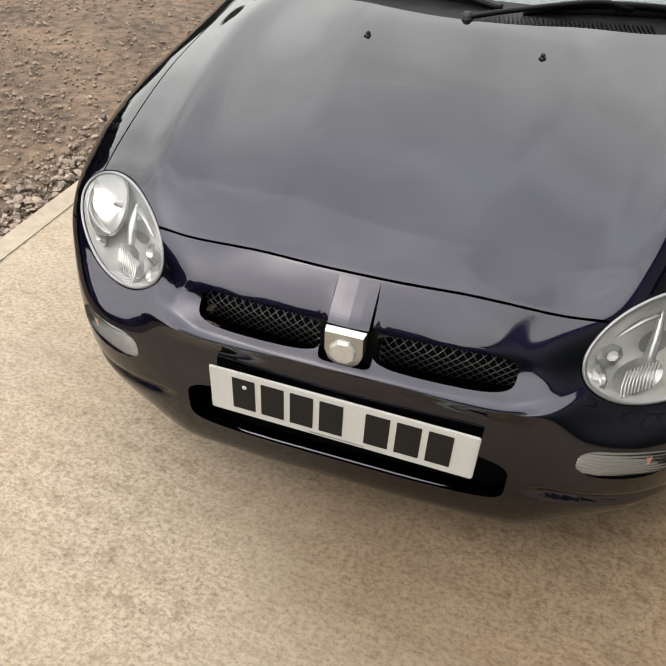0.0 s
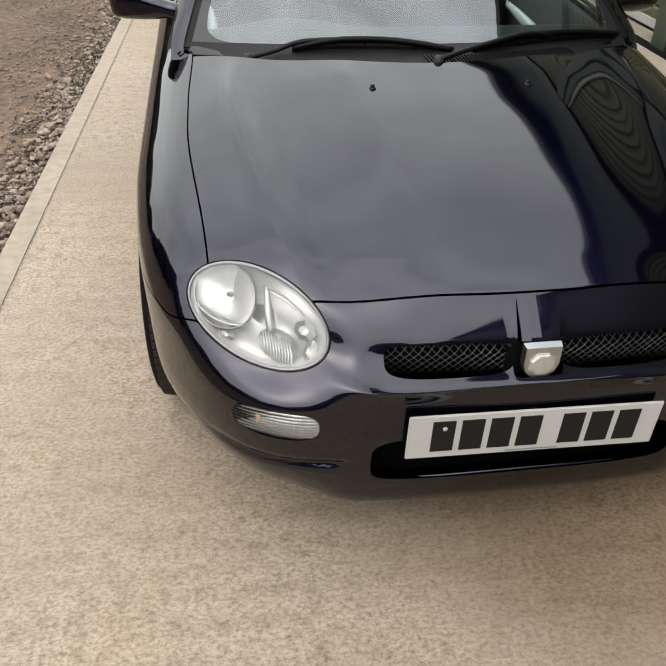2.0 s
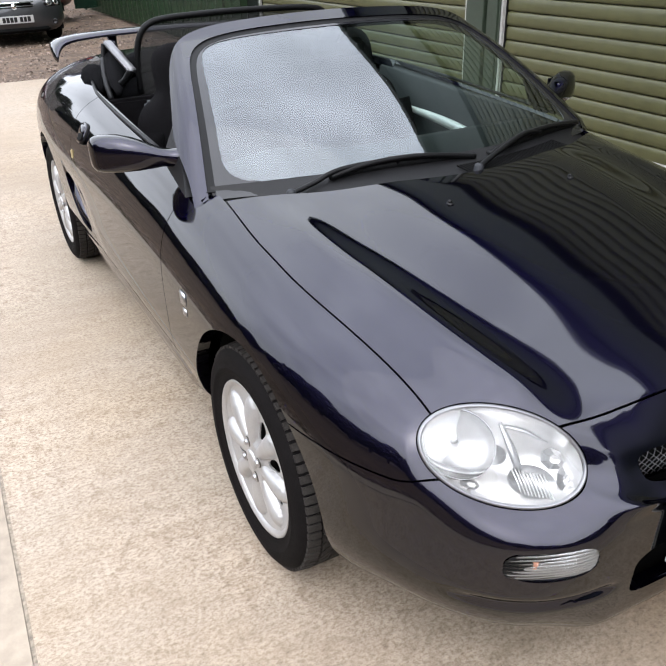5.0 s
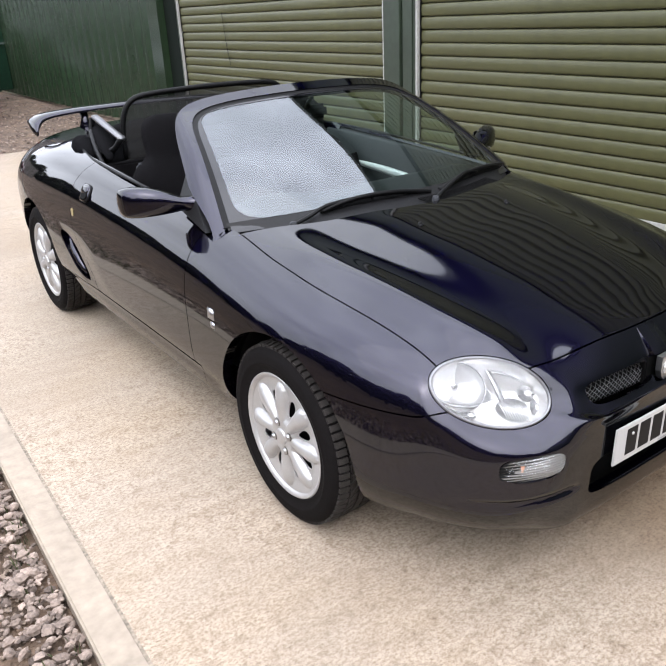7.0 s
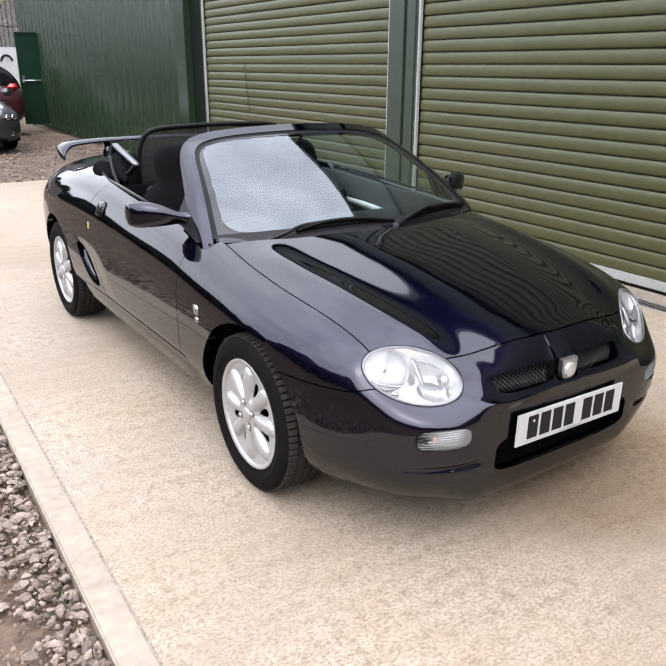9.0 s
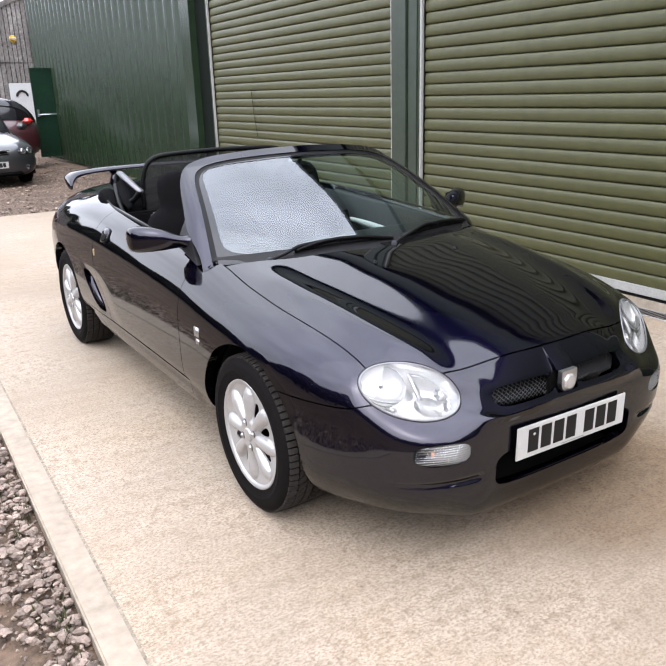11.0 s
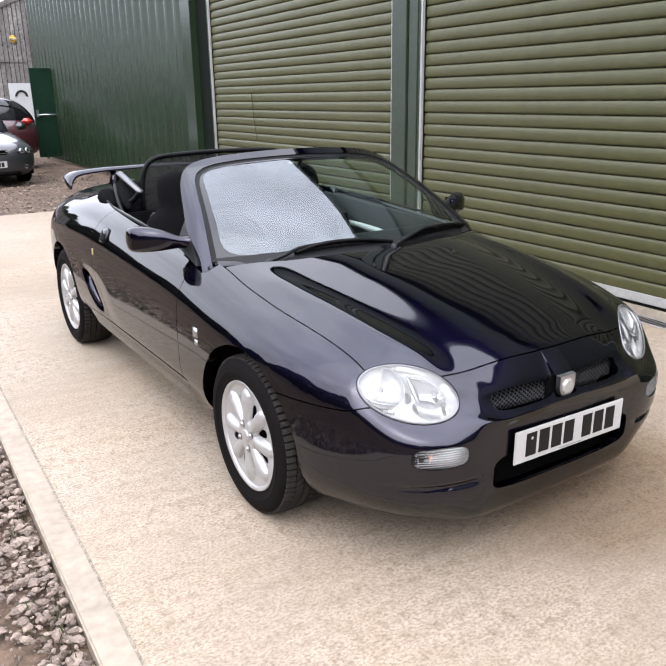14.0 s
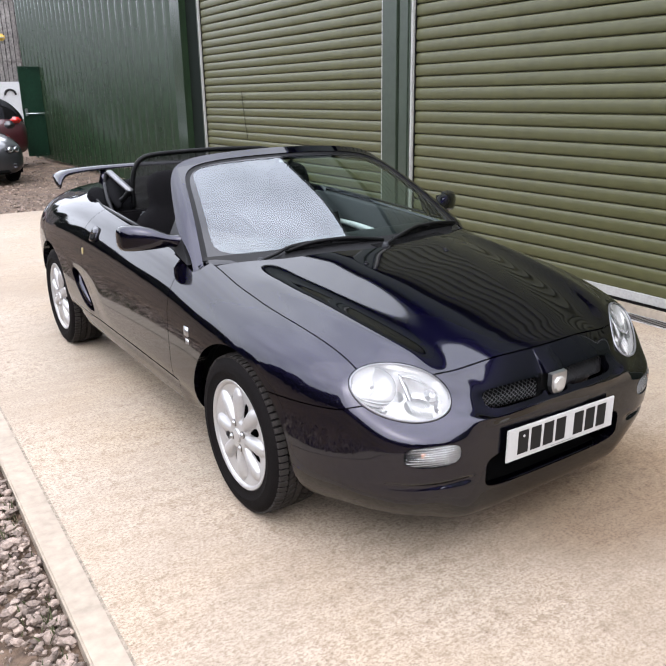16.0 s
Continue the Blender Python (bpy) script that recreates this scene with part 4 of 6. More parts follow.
def rim_face():
    """An alloy wheel's face: eight rounded spokes that widen outwards, with openings between them."""
    nr, na = 60, 320
    rr = np.linspace(0.004, 0.187, nr)
    v = []
    for r in rr:
        petal = float(np.interp(r, [0.0, 0.045, 0.075, 0.105, 0.135, 0.160, 0.174, 0.178], [0.014, 0.0150, 0.0185, 0.0240, 0.0280, 0.0260, 0.0160, 0.001]))
        floor = float(np.interp(r, [0.0, 0.052, 0.078, 0.10, 0.125, 0.155, 0.187], [0.002, 0.001, -0.008, -0.012, -0.013, -0.012, -0.006]))
        top = float(np.interp(r, [0.0, 0.05, 0.10, 0.14, 0.165, 0.187], [0.003, 0.005, 0.010, 0.010, 0.004, -0.008]))
        hub = float(1 - smoothstep(0.050, 0.068, r))
        for k in range(na):
            a = 2 * math.pi * k / na
            part_turn = (a / (2 * math.pi) * 8 + 0.5) % 1.0 - 0.5
            t = part_turn * 2 * math.pi / 8 * r
            spoke = max(0.0, 1 - abs(t / petal) ** 2.4) ** 0.55
            x = floor + max(spoke, hub * 0.85) * (top - floor)
            v.append((-x, r * math.sin(a), r * math.cos(a)))
    f = [(i * na + k, (i + 1) * na + k, (i + 1) * na + (k + 1) % na, i * na + (k + 1) % na) for i in range(nr - 1) for k in range(na)]
    v = np.array(v)

    def holes(p):
        r = np.hypot(p[:, 1], p[:, 2])
        a = np.arctan2(p[:, 1], p[:, 2]) * 8 / (2 * math.pi)
        off = (a - np.floor(a)) - 0.5
        t = off * 2 * math.pi / 8 * r
        wd = 0.0105 + 0.16 * np.clip(r - 0.085, 0, 0.05)
        d = np.sqrt((t / wd) ** 2 + ((r - 0.112) / 0.031) ** 2) - 1
        return d * 0.012
    return clip(v[:, :3], f, holes)


def build_wheel(width):
    """A wheel whose outer face looks along -x; x = 0 is the hub's face."""
    ob = empty("wheel")
    base = 0.2855
    prof = [(0.196, 0.006), (0.203, 0.000), (0.206, -0.005), (0.209, -0.004), (0.232, -0.0125), (0.236, -0.0145), (0.240, -0.0125), (0.254, -0.0135), (0.268, -0.009), (0.278, 0.000), (base, 0.012)]
    prof += [(base, width - 0.016), (0.276, width - 0.004), (0.25, width + 0.004), (0.21, width - 0.008), (0.196, width - 0.016)]
    v, f = lathe(prof, 96)
    link_mesh("tyre", v, f, RUBBER, ob, True, "black road tyre")
    lanes = [(0.004, 0.034, 74, 0.0), (0.041, 0.068, 60, 0.5), (0.075, 0.097, 1, 0.0), (0.104, 0.131, 60, -0.5), (0.138, width - 0.006, 74, 0.0)]
    v, f = [], []
    for lane, (x0, x1, count, skew) in enumerate(lanes):
        steps = max(count, 60)
        for k in range(steps):
            gap = 0.30 if count > 1 else 0.0
            a0, a1 = 2 * math.pi * k / steps, 2 * math.pi * (k + 1 - gap) / steps
            sh = skew * 2.4 * math.pi / steps
            ring_pts = []
            for hi in (0, 1):
                for xx, aa in ((x0, a0), (x1, a0 + sh), (x1, a1 + sh), (x0, a1)):
                    edge = 0.0045 if (lane == 0 and xx == x0) or (lane == 4 and xx == x1) else 0.0
                    r = (0.2925 - edge) if hi else base - 0.004 - edge
                    ring_pts.append((xx, r * math.sin(aa), r * math.cos(aa)))
            i = len(v)
            v += ring_pts
            f += [(i + 4, i + 5, i + 6, i + 7), (i, i + 1, i + 5, i + 4), (i + 1, i + 2, i + 6, i + 5), (i + 2, i + 3, i + 7, i + 6), (i + 3, i, i + 4, i + 7)]
    tagged(link_mesh("tread", v, f, TREAD, ob, False, "block tread"), kind="stuff")
    v, f = lathe([(0.204, 0.004), (0.2025, -0.003), (0.199, -0.004), (0.193, 0.000), (0.187, 0.004), (0.184, 0.04), (0.172, width - 0.05), (0.196, width - 0.02)], 72)
    link_mesh("rim", v, f, ALLOY, ob, True, "silver alloy rim")
    v, f = rim_face()
    face = link_mesh("spoke_face", v + np.array((0.0, 0, 0)), f, ALLOY, ob, True, "eight-spoke silver alloy wheel face")
    so = face.modifiers.new("thickness", "SOLIDIFY")
    so.thickness, so.offset = 0.004, -1.0
    bv = face.modifiers.new("edge", "BEVEL")
    bv.width, bv.segments, bv.limit_method, bv.angle_limit = 0.0015, 2, "ANGLE", radians(50)
    v, f = lathe([(0.0005, -0.0105), (0.021, -0.0105), (0.024, -0.0092), (0.0255, -0.0065), (0.0262, -0.0030)], 32)
    link_mesh("hub_cap", v, f, ALLOY, ob, True, "round silver hub cap")
    for k in range(4):
        a = math.pi / 2 * k + math.pi / 8
        v, f = lathe([(0.0005, -0.0085), (0.0055, -0.0085), (0.0070, -0.0065), (0.0070, -0.0025), (0.0118, -0.0024)], 16)
        # The bolt hole's shade is painted by a dark cap round the bolt.
        q, h = lathe([(0.0005, -0.0068), (0.0125, -0.0066), (0.0140, -0.0040)], 20)
        hole = link_mesh("bolt_hole", q, h, DISC, ob, True, "dark cap painted as the shade of a wheel bolt's hole")
        hole.location = (0.0, 0.046 * math.sin(a), 0.046 * math.cos(a))
        bolt = link_mesh("wheel_bolt", v, f, SATIN, ob, True, "steel wheel bolt")
        bolt.location = (-0.0045, 0.046 * math.sin(a), 0.046 * math.cos(a))
    # An added near-black disc paints the shade seen between the spokes.
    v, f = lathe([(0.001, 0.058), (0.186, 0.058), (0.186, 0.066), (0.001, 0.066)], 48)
    link_mesh("spoke_shade", v, f, GAP, ob, True, "near-black disc painted as the shade behind the spokes")
    v, f = lathe([(0.02, 0.07), (0.13, 0.07), (0.13, 0.09), (0.02, 0.09)], 48)
    link_mesh("brake_disc", v, f, DISC, ob, True, "dull steel brake disc")
    return ob


WHEEL = build_wheel(0.185)
WHEEL.parent = CAR
WHEEL.location = (-0.790, 0, 0.292)
for x, y, turn in ((-0.797, 2.375, 0), (0.790, 0, 180), (0.797, 2.375, 180)):
    w = copy_thing(WHEEL, pose(x, y, 0.292, 20 if not turn else 40, 0, turn))
    w.parent = CAR


def lamp_point(s, a, b, c):
    b = b - 0.10 * a
    bow = float(lamp_terms(np.array(a), np.array(b)) @ LAMP_BOW)
    p = LAMP_C + a * LAMP_A + b * LAMP_B + (c + bow) * LAMP_N
    return (p.x * s, p.y, p.z)


def oval(s, r0, r1, c0, c1, rows=2, seg=64, shape=lambda t: t, ca=0.0, cb=0.0):
    """Rings between two ovals in the lamp's frame; shape maps 0..1 to the way between the depths."""
    v, f = [], []
    for i in range(rows):
        t = i / (rows - 1)
        for k in range(seg):
            a = 2 * math.pi * k / seg
            ra, rb = r0[0] + (r1[0] - r0[0]) * t, r0[1] + (r1[1] - r0[1]) * t
            v.append(lamp_point(s, ca + ra * math.cos(a), cb + rb * math.sin(a), c0 + (c1 - c0) * shape(t)))
    for i in range(rows - 1):
        for k in range(seg):
            q = (i * seg + k, i * seg + (k + 1) % seg, (i + 1) * seg + (k + 1) % seg, (i + 1) * seg + k)
            f.append(q[::-1] if s > 0 else q)
    return v, f


def headlight(s):
    ob = empty("headlight")
    ob.parent = CAR
    ra, rb = LAMP_R
    dome = lambda t: math.sqrt(max(0.0, 1 - (1 - t) ** 2))
    v, f = oval(s, (ra - 0.003, rb - 0.003), (0.001, 0.001), 0.000, 0.007, 14, 72, lambda t: 1 - (1 - t) ** 2)
    link_mesh("lens", v, f, LENS, ob, True, "clear domed lamp lens").visible_shadow = False
    v, f = oval(s, (ra - 0.0005, rb - 0.0005), (ra - 0.008, rb - 0.008), 0.000, 0.0035, 5, 72, lambda t: math.sin(t * math.pi))
    link_mesh("bezel", v, f, LAMPRIM, ob, True, "grey rim round the lens")
    v, f = oval(s, (ra + 0.0015, rb + 0.0015), (ra - 0.002, rb - 0.002), -0.025, -0.001, 3, 72)
    link_mesh("seal", v, f, SEAL, ob, True, "black seal round the lamp")
    v, f = oval(s, (ra - 0.007, rb - 0.007), (0.03, 0.02), -0.004, -0.065, 12, 72, lambda t: t ** 0.6)
    link_mesh("reflector", v, f, REFLECT, ob, True, "bright lamp reflector")
    v, f = oval(s, (0.03, 0.02), (0.001, 0.001), -0.065, -0.066, 2, 72)
    link_mesh("reflector_back", v, f, LAMPGREY, ob, True)
    # the round main-beam bowl on the outer side, with a shelf across it
    v, f = oval(s, (0.066, 0.062), (0.010, 0.010), -0.012, -0.050, 10, 56, lambda t: t ** 0.6, -0.078, 0.006)
    link_mesh("main_bowl", v, f, BOWL, ob, True, "round main-beam bowl")
    v, f = oval(s, (0.0685, 0.0645), (0.0645, 0.0605), -0.016, -0.009, 5, 56, lambda t: math.sin(t * math.pi), -0.078, 0.006)
    link_mesh("main_bowl_rim", v, f, LAMPGREY, ob, True, "grey ring round the main-beam bowl")
    shelf = [lamp_point(s, -0.078 + 0.058 * math.cos(q), 0.006 + 0.020 * math.sin(q) - 0.028, -0.016) for q in [math.pi * (1.06 + 0.88 * k / 12) for k in range(13)]]
    part("bowl_shelf", tube(shelf, [0.002 + 0.006 * math.sin(math.pi * k / 12) for k in range(13)], 8, 0.5), LAMPGREY, ob, "pale grey curved shelf", True)
    v, f = oval(s, (0.007, 0.007), (0.002, 0.002), -0.050, -0.030, 6, 20, dome, -0.078, 0.010)
    link_mesh("bulb", v, f, LAMPGREY, ob, True)
    # the dipped-beam side: a leaning divider, a shield with flutes below it, and facets towards the nose
    fin = tube(smooth_line([lamp_point(s, -0.004, 0.058, -0.020), lamp_point(s, 0.016, 0.020, -0.016), lamp_point(s, 0.038, -0.022, -0.018)], 5), [0.004, 0.005, 0.006, 0.007, 0.008, 0.009, 0.010, 0.010, 0.010, 0.010, 0.008], 8, 0.6)
    part("divider", fin, LAMPGREY, ob, "pale grey leaning divider", True)
    fin = tube(smooth_line([lamp_point(s, 0.004, 0.054, -0.018), lamp_point(s, 0.040, 0.052, -0.016), lamp_point(s, 0.085, 0.040, -0.016)], 5), [0.005, 0.005, 0.006, 0.006, 0.006, 0.006, 0.005, 0.005, 0.004, 0.003, 0.002], 8, 0.6)
    part("divider", fin, LAMPGREY, ob, smooth=True)
    v, f = oval(s, (0.046, 0.030), (0.010, 0.006), -0.012, -0.028, 6, 40, lambda t: t, 0.060, -0.036)
    link_mesh("dip_shield", v, f, LAMPGREY, ob, True, "pale grey dipped-beam shield")
    for k in range(10):
        a = 0.030 + 0.0066 * k
        t = tube([lamp_point(s, a - 0.012, -0.020, -0.006), lamp_point(s, a + 0.002, -0.042, -0.006), lamp_point(s, a + 0.010, -0.060, -0.006)], 0.0014, 5)
        part("flute", t, REFLECT, ob, smooth=True)
    for a0, b0, w, h in ((0.098, 0.012, 0.024, 0.020), (0.122, -0.020, 0.014, 0.024), (-0.052, -0.062, 0.020, 0.010)):
        v, f = oval(s, (w, h), (w * 0.45, h * 0.45), -0.020, -0.008, 3, 7, lambda t: t, a0, b0)
        link_mesh("facet", v, f, LAMPGREY, ob, False, "grey angled facet")
        v, f = oval(s, (w * 0.45, h * 0.45), (0.001, 0.001), -0.008, -0.014, 2, 7, lambda t: t, a0, b0)
        link_mesh("facet", v, f, REFLECT, ob, False)
    return ob


headlight(-1)
headlight(1)


def on_nose(x, z):
    """The place of the nose's skin at a given side and height, before the brow."""
    q = BODY[(BODY[:, 1] < -0.3)]
    k = np.argmin((q[:, 0] - x) ** 2 + (q[:, 2] - z) ** 2)
    return float(q[k, 1])


def indicator(s):
    ob = empty("indicator")
    ob.parent = CAR
    cx, cz, a, b = 0.505, 0.4255, 0.0815, 0.0335
    y0, y1 = on_nose(s * 0.427, 0.4265), on_nose(s * 0.582, 0.4265)

    def surf(u, w):
        x = cx + a * u
        return (s * x, y0 + (y1 - y0) * ((u + 1) / 2) ** 1.4 + 0.002, cz + b * w)
    v, f, nu, nw = [], [], 40, 55
    for j in range(nw):
        w = -1 + 2 * j / (nw - 1)
        half = (1 - abs(w) ** 3.0) ** (1 / 3.0) if abs(w) < 1 else 0.0
        for i in range(nu):
            u = (-1 + 2 * i / (nu - 1)) * max(half, 0.02)
            x, y, z = surf(u, w)
            bulge = 0.007 * (1 - u * u) * (1 - w * w)
            v.append((x, y - bulge - 0.0022 * abs(math.sin(w * math.pi * 4.5)), z))
    f = [(j * nu + i, j * nu + i + 1, (j + 1) * nu + i + 1, (j + 1) * nu + i) for j in range(nw - 1) for i in range(nu - 1)]
    if s < 0:
        f = [q[::-1] for q in f]
    link_mesh("lens", v, f, LENS, ob, True, "clear ribbed indicator lens").visible_shadow = False
    v3 = [(s * cx + (x - s * cx) * 1.05, y + 0.004, cz + (z - cz) * 1.12) for x, y, z in v]
    link_mesh("seal", v3, f, SEAL, ob, True, "black edge of the lamp")
    v2 = [(x, y + 0.0025, z) for x, y, z in v]
    link_mesh("reflector", v2, f, LAMPGREY, ob, True)
    bx, by, bz = surf(0.42, 0.1)
    part("bulb", tube([(bx - s * 0.0, by + 0.004, bz - 0.008), (bx, by + 0.002, bz + 0.012)], 0.0075, 12), AMBER, ob, "orange bulb", True)
    return tagged(ob)


indicator(-1)
indicator(1)


WIRE = material("grille_wire", (0.11, 0.11, 0.115), 0.35, 0.9)


def grille(s):
    """A diamond mesh of bright wire behind the nose slot."""
    ob = empty("grille")
    ob.parent = CAR
    x0, x1, z0, z1 = 0.036, 0.312, 0.500, 0.588
    yb = lambda x: on_nose(s * min(max(x, 0.05), 0.30), 0.546) + 0.020
    ya, yc = yb(0.05), yb(0.30)
    depth = lambda x: ya + (yc - ya) * ((x - 0.05) / 0.25) ** 2
    pitch, bm = 0.0175, bmesh.new()
    for sign in (-1, 1):
        k = x0 - (z1 - z0)
        while k < x1 + (z1 - z0):
            pts = []
            for j in range(7):
                z = z0 + (z1 - z0) * j / 6
                x = k + sign * (z - (z0 + z1) / 2) * 1.15
                if x0 <= x <= x1:
                    pts.append((s * x, depth(x) + 0.001 * sign + 0.9 * max(0.0, z - 0.545), z))
            if len(pts) > 1:
                t = tube(pts, 0.0008, 5)
                m = bpy.data.meshes.new("w")
                t.to_mesh(m)
                t.free()
                bm.from_mesh(m)
                bpy.data.meshes.remove(m)
            k += pitch
    part("mesh", bm, WIRE, ob, "bright diamond wire mesh", True)
    # A near-black sheet paints the shade behind the mesh.
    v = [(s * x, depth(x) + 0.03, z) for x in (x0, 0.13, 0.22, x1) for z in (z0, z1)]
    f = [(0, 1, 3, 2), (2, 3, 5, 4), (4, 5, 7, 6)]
    link_mesh("backing", v, f, GAP, ob, False, "near-black sheet painted as the shade behind the mesh")


grille(-1)
grille(1)


def intake():
    """The mouth behind the number plate, its shade painted near-black, with a lower lip."""
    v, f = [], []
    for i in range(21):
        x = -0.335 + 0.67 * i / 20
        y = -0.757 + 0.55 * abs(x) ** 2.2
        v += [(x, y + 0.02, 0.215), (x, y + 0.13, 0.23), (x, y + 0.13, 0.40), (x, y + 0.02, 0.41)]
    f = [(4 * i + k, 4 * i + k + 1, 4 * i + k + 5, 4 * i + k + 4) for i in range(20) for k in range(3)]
    link_mesh("lower_intake", v, f, GAP, CAR, True, "lower air intake with its inner shade painted near-black")
    lip = [(x, on_nose(x, 0.262) + 0.010, 0.257) for x in np.linspace(-0.29, 0.29, 15)]
    part("intake_lip", tube(lip, 0.007, 8), PAINT, CAR, "thin painted lip under the intake", True)


intake()


def number_plate():
    """A white plate whose characters are plain dark bars."""
    ob = empty("number_plate")
    ob.parent = CAR
    ob.matrix_basis = pose(0.003, -0.768, 0.396, 0, 1.2, 0)
    part("plate", block(-0.26, 0.26, -0.003, 0.003, -0.0555, 0.0555, 0.0025), PLATE, ob, "white acrylic number plate")
    part("backing", block(-0.20, 0.20, 0.003, 0.03, -0.03, 0.04), TRIM, ob)
    x = -0.213
    for k in range(7):
        part("character_bar", block(x + 0.001, x + 0.047, -0.0042, -0.0028, -0.037, 0.041), INK, ob, "plain dark bar")
        x += 0.0585 + (0.030 if k == 3 else 0)
    part("small_print", block(-0.055, 0.055, -0.0040, -0.0029, -0.0495, -0.0465), GREYINK, ob, "thin grey bar")
    v, f = lathe([(0.0005, -0.002), (0.004, -0.0015), (0.005, 0.0)], 14)
    sc = link_mesh("screw_cap", v, f, PLATE, ob, True)
    sc.matrix_basis = pose(-0.187, -0.0042, 0.022, 0, 0, 90)


number_plate()


PALEBADGE = material("pale_enamel", (0.46, 0.45, 0.43), 0.42, 0.5, vary=0.15, scale=60)


def nose_badge():
    """A silver shield with a round disc, on the central bar between the grilles."""
    ob = empty("nose_badge")
    ob.parent = CAR
    y = -0.722
    bm = bmesh.new()
    out = [(-0.035, 0.034), (0.035, 0.034), (0.035, -0.006), (0.028, -0.025), (0.014, -0.037), (-0.014, -0.037), (-0.028, -0.025), (-0.035, -0.006)]
    a = [bm.verts.new((px, -0.016, pz)) for px, pz in out]
    b = [bm.verts.new((px * 1.06, 0.0, pz * 1.06)) for px, pz in out]
    bm.faces.new(a)
    for k in range(8):
        bm.faces.new((a[k], b[k], b[(k + 1) % 8], a[(k + 1) % 8]))
    bmesh.ops.recalc_face_normals(bm, faces=bm.faces[:])
    bmesh.ops.translate(bm, verts=bm.verts[:], vec=(0, y - 0.004, 0.547))
    # The shade round the badge, put in as a near-black block.
    part("badge_recess", block(-0.056, 0.056, y + 0.012, y + 0.04, 0.494, 0.580, 0.004), GAP, ob, "near-black block painted as the shaded recess behind the badge")
    part("badge_shield", bm, SATIN, ob, "silver shield-shaped badge holder")
    v, f = lathe([(0.0005, -0.012), (0.027, -0.011), (0.030, -0.009), (0.032, -0.006), (0.034, -0.006), (0.034, 0.0)], 8)
    d = link_mesh("badge_disc", v, f, PALEBADGE, ob, False, "pale eight-sided badge disc")
    d.matrix_basis = pose(0, y - 0.018, 0.543, 0, 0, 90) @ pose(0, 0, 0, 22.5)
    d.scale = (0.8, 0.8, 0.8)


nose_badge()


def nose_spine():
    """A flat-topped spine that rises out of the nose down to the badge."""
    mid = BODY[(np.abs(BODY[:, 0]) < 0.012) & (BODY[:, 1] < -0.6) & (BODY[:, 2] > 0.54)]
    mid = mid[np.argsort(mid[:, 2])]
    top = float(np.max(mid[mid[:, 1] < -0.656][:, 2]))
    v, f = [], []
    for i in range(13):
        t = i / 12
        z = 0.575 + (top - 0.575) * t
        y = float(np.interp(z, mid[:, 2], mid[:, 1]))
        lift = 0.016 * (1 - t) ** 1.1 + 0.0012
        for x, up in ((-0.043, -0.004), (-0.038, lift * 0.9), (-0.02, lift), (0.0, lift + 0.0005), (0.02, lift), (0.038, lift * 0.9), (0.043, -0.004)):
            v.append((x, y + 1.0 * x * x - 0.8 * up, z + 0.5 * up))
    f = [(7 * i + k, 7 * i + k + 1, 7 * i + k + 8, 7 * i + k + 7) for i in range(12) for k in range(6)] + [(6, 5, 4, 3, 2, 1, 0)]
    link_mesh("nose_spine", v, f, PAINT, CAR, False, "low painted spine above the badge")


nose_spine()


# ---- windscreen
def screen(u, v, lift=0.0):
    """The curved screen: u from -1 to 1 across, v from 0 at the cowl to 1 at the header."""
    half = 0.672 + (0.515 - 0.672) * v
    x = u * half
    yb, zb = 0.285 + 0.165 * u * u, 0.838 - 0.020 * u * u
    yt, zt = 0.915 + 0.075 * u * u, 1.172 - 0.030 * u * u
    y, z = yb + (yt - yb) * v, zb + (zt - zb) * v
    bow = 0.022 * math.sin(math.pi * min(max(v, 0), 1))
    return (x, y - bow * 0.5, z + bow * 0.8)


def screen_sheet(nu, nv, u0, u1, v0, v1):
    g = np.array([[screen(u0 + (u1 - u0) * i / nu, v0 + (v1 - v0) * j / nv) + (u0 + (u1 - u0) * i / nu, v0 + (v1 - v0) * j / nv) for i in range(nu + 1)] for j in range(nv + 1)])
    p = g[..., :3]
    nm = np.cross(np.gradient(p, axis=1), np.gradient(p, axis=0))
    nm /= np.linalg.norm(nm, axis=2, keepdims=True)
    if nm[nv // 2, nu // 2, 2] < 0:
        nm = -nm
    k = np.arange((nu + 1) * (nv + 1)).reshape(nv + 1, nu + 1)
    f = np.stack([k[:-1, :-1], k[:-1, 1:], k[1:, 1:], k[1:, :-1]], 2).reshape(-1, 4)
    return np.concatenate([p, nm, g[..., 3:]], 2).reshape(-1, 8), [tuple(q) for q in f]


def rounded(w, v0, v1, power=7.0):
    """Positive inside a rounded outline of the screen's own coordinates."""
    def f(v):
        a, b = v[:, 6] / w, (v[:, 7] - (v0 + v1) / 2) / ((v1 - v0) / 2)
        return 1 - (np.abs(a) ** power + np.abs(b) ** power) ** (1 / power)
    return f


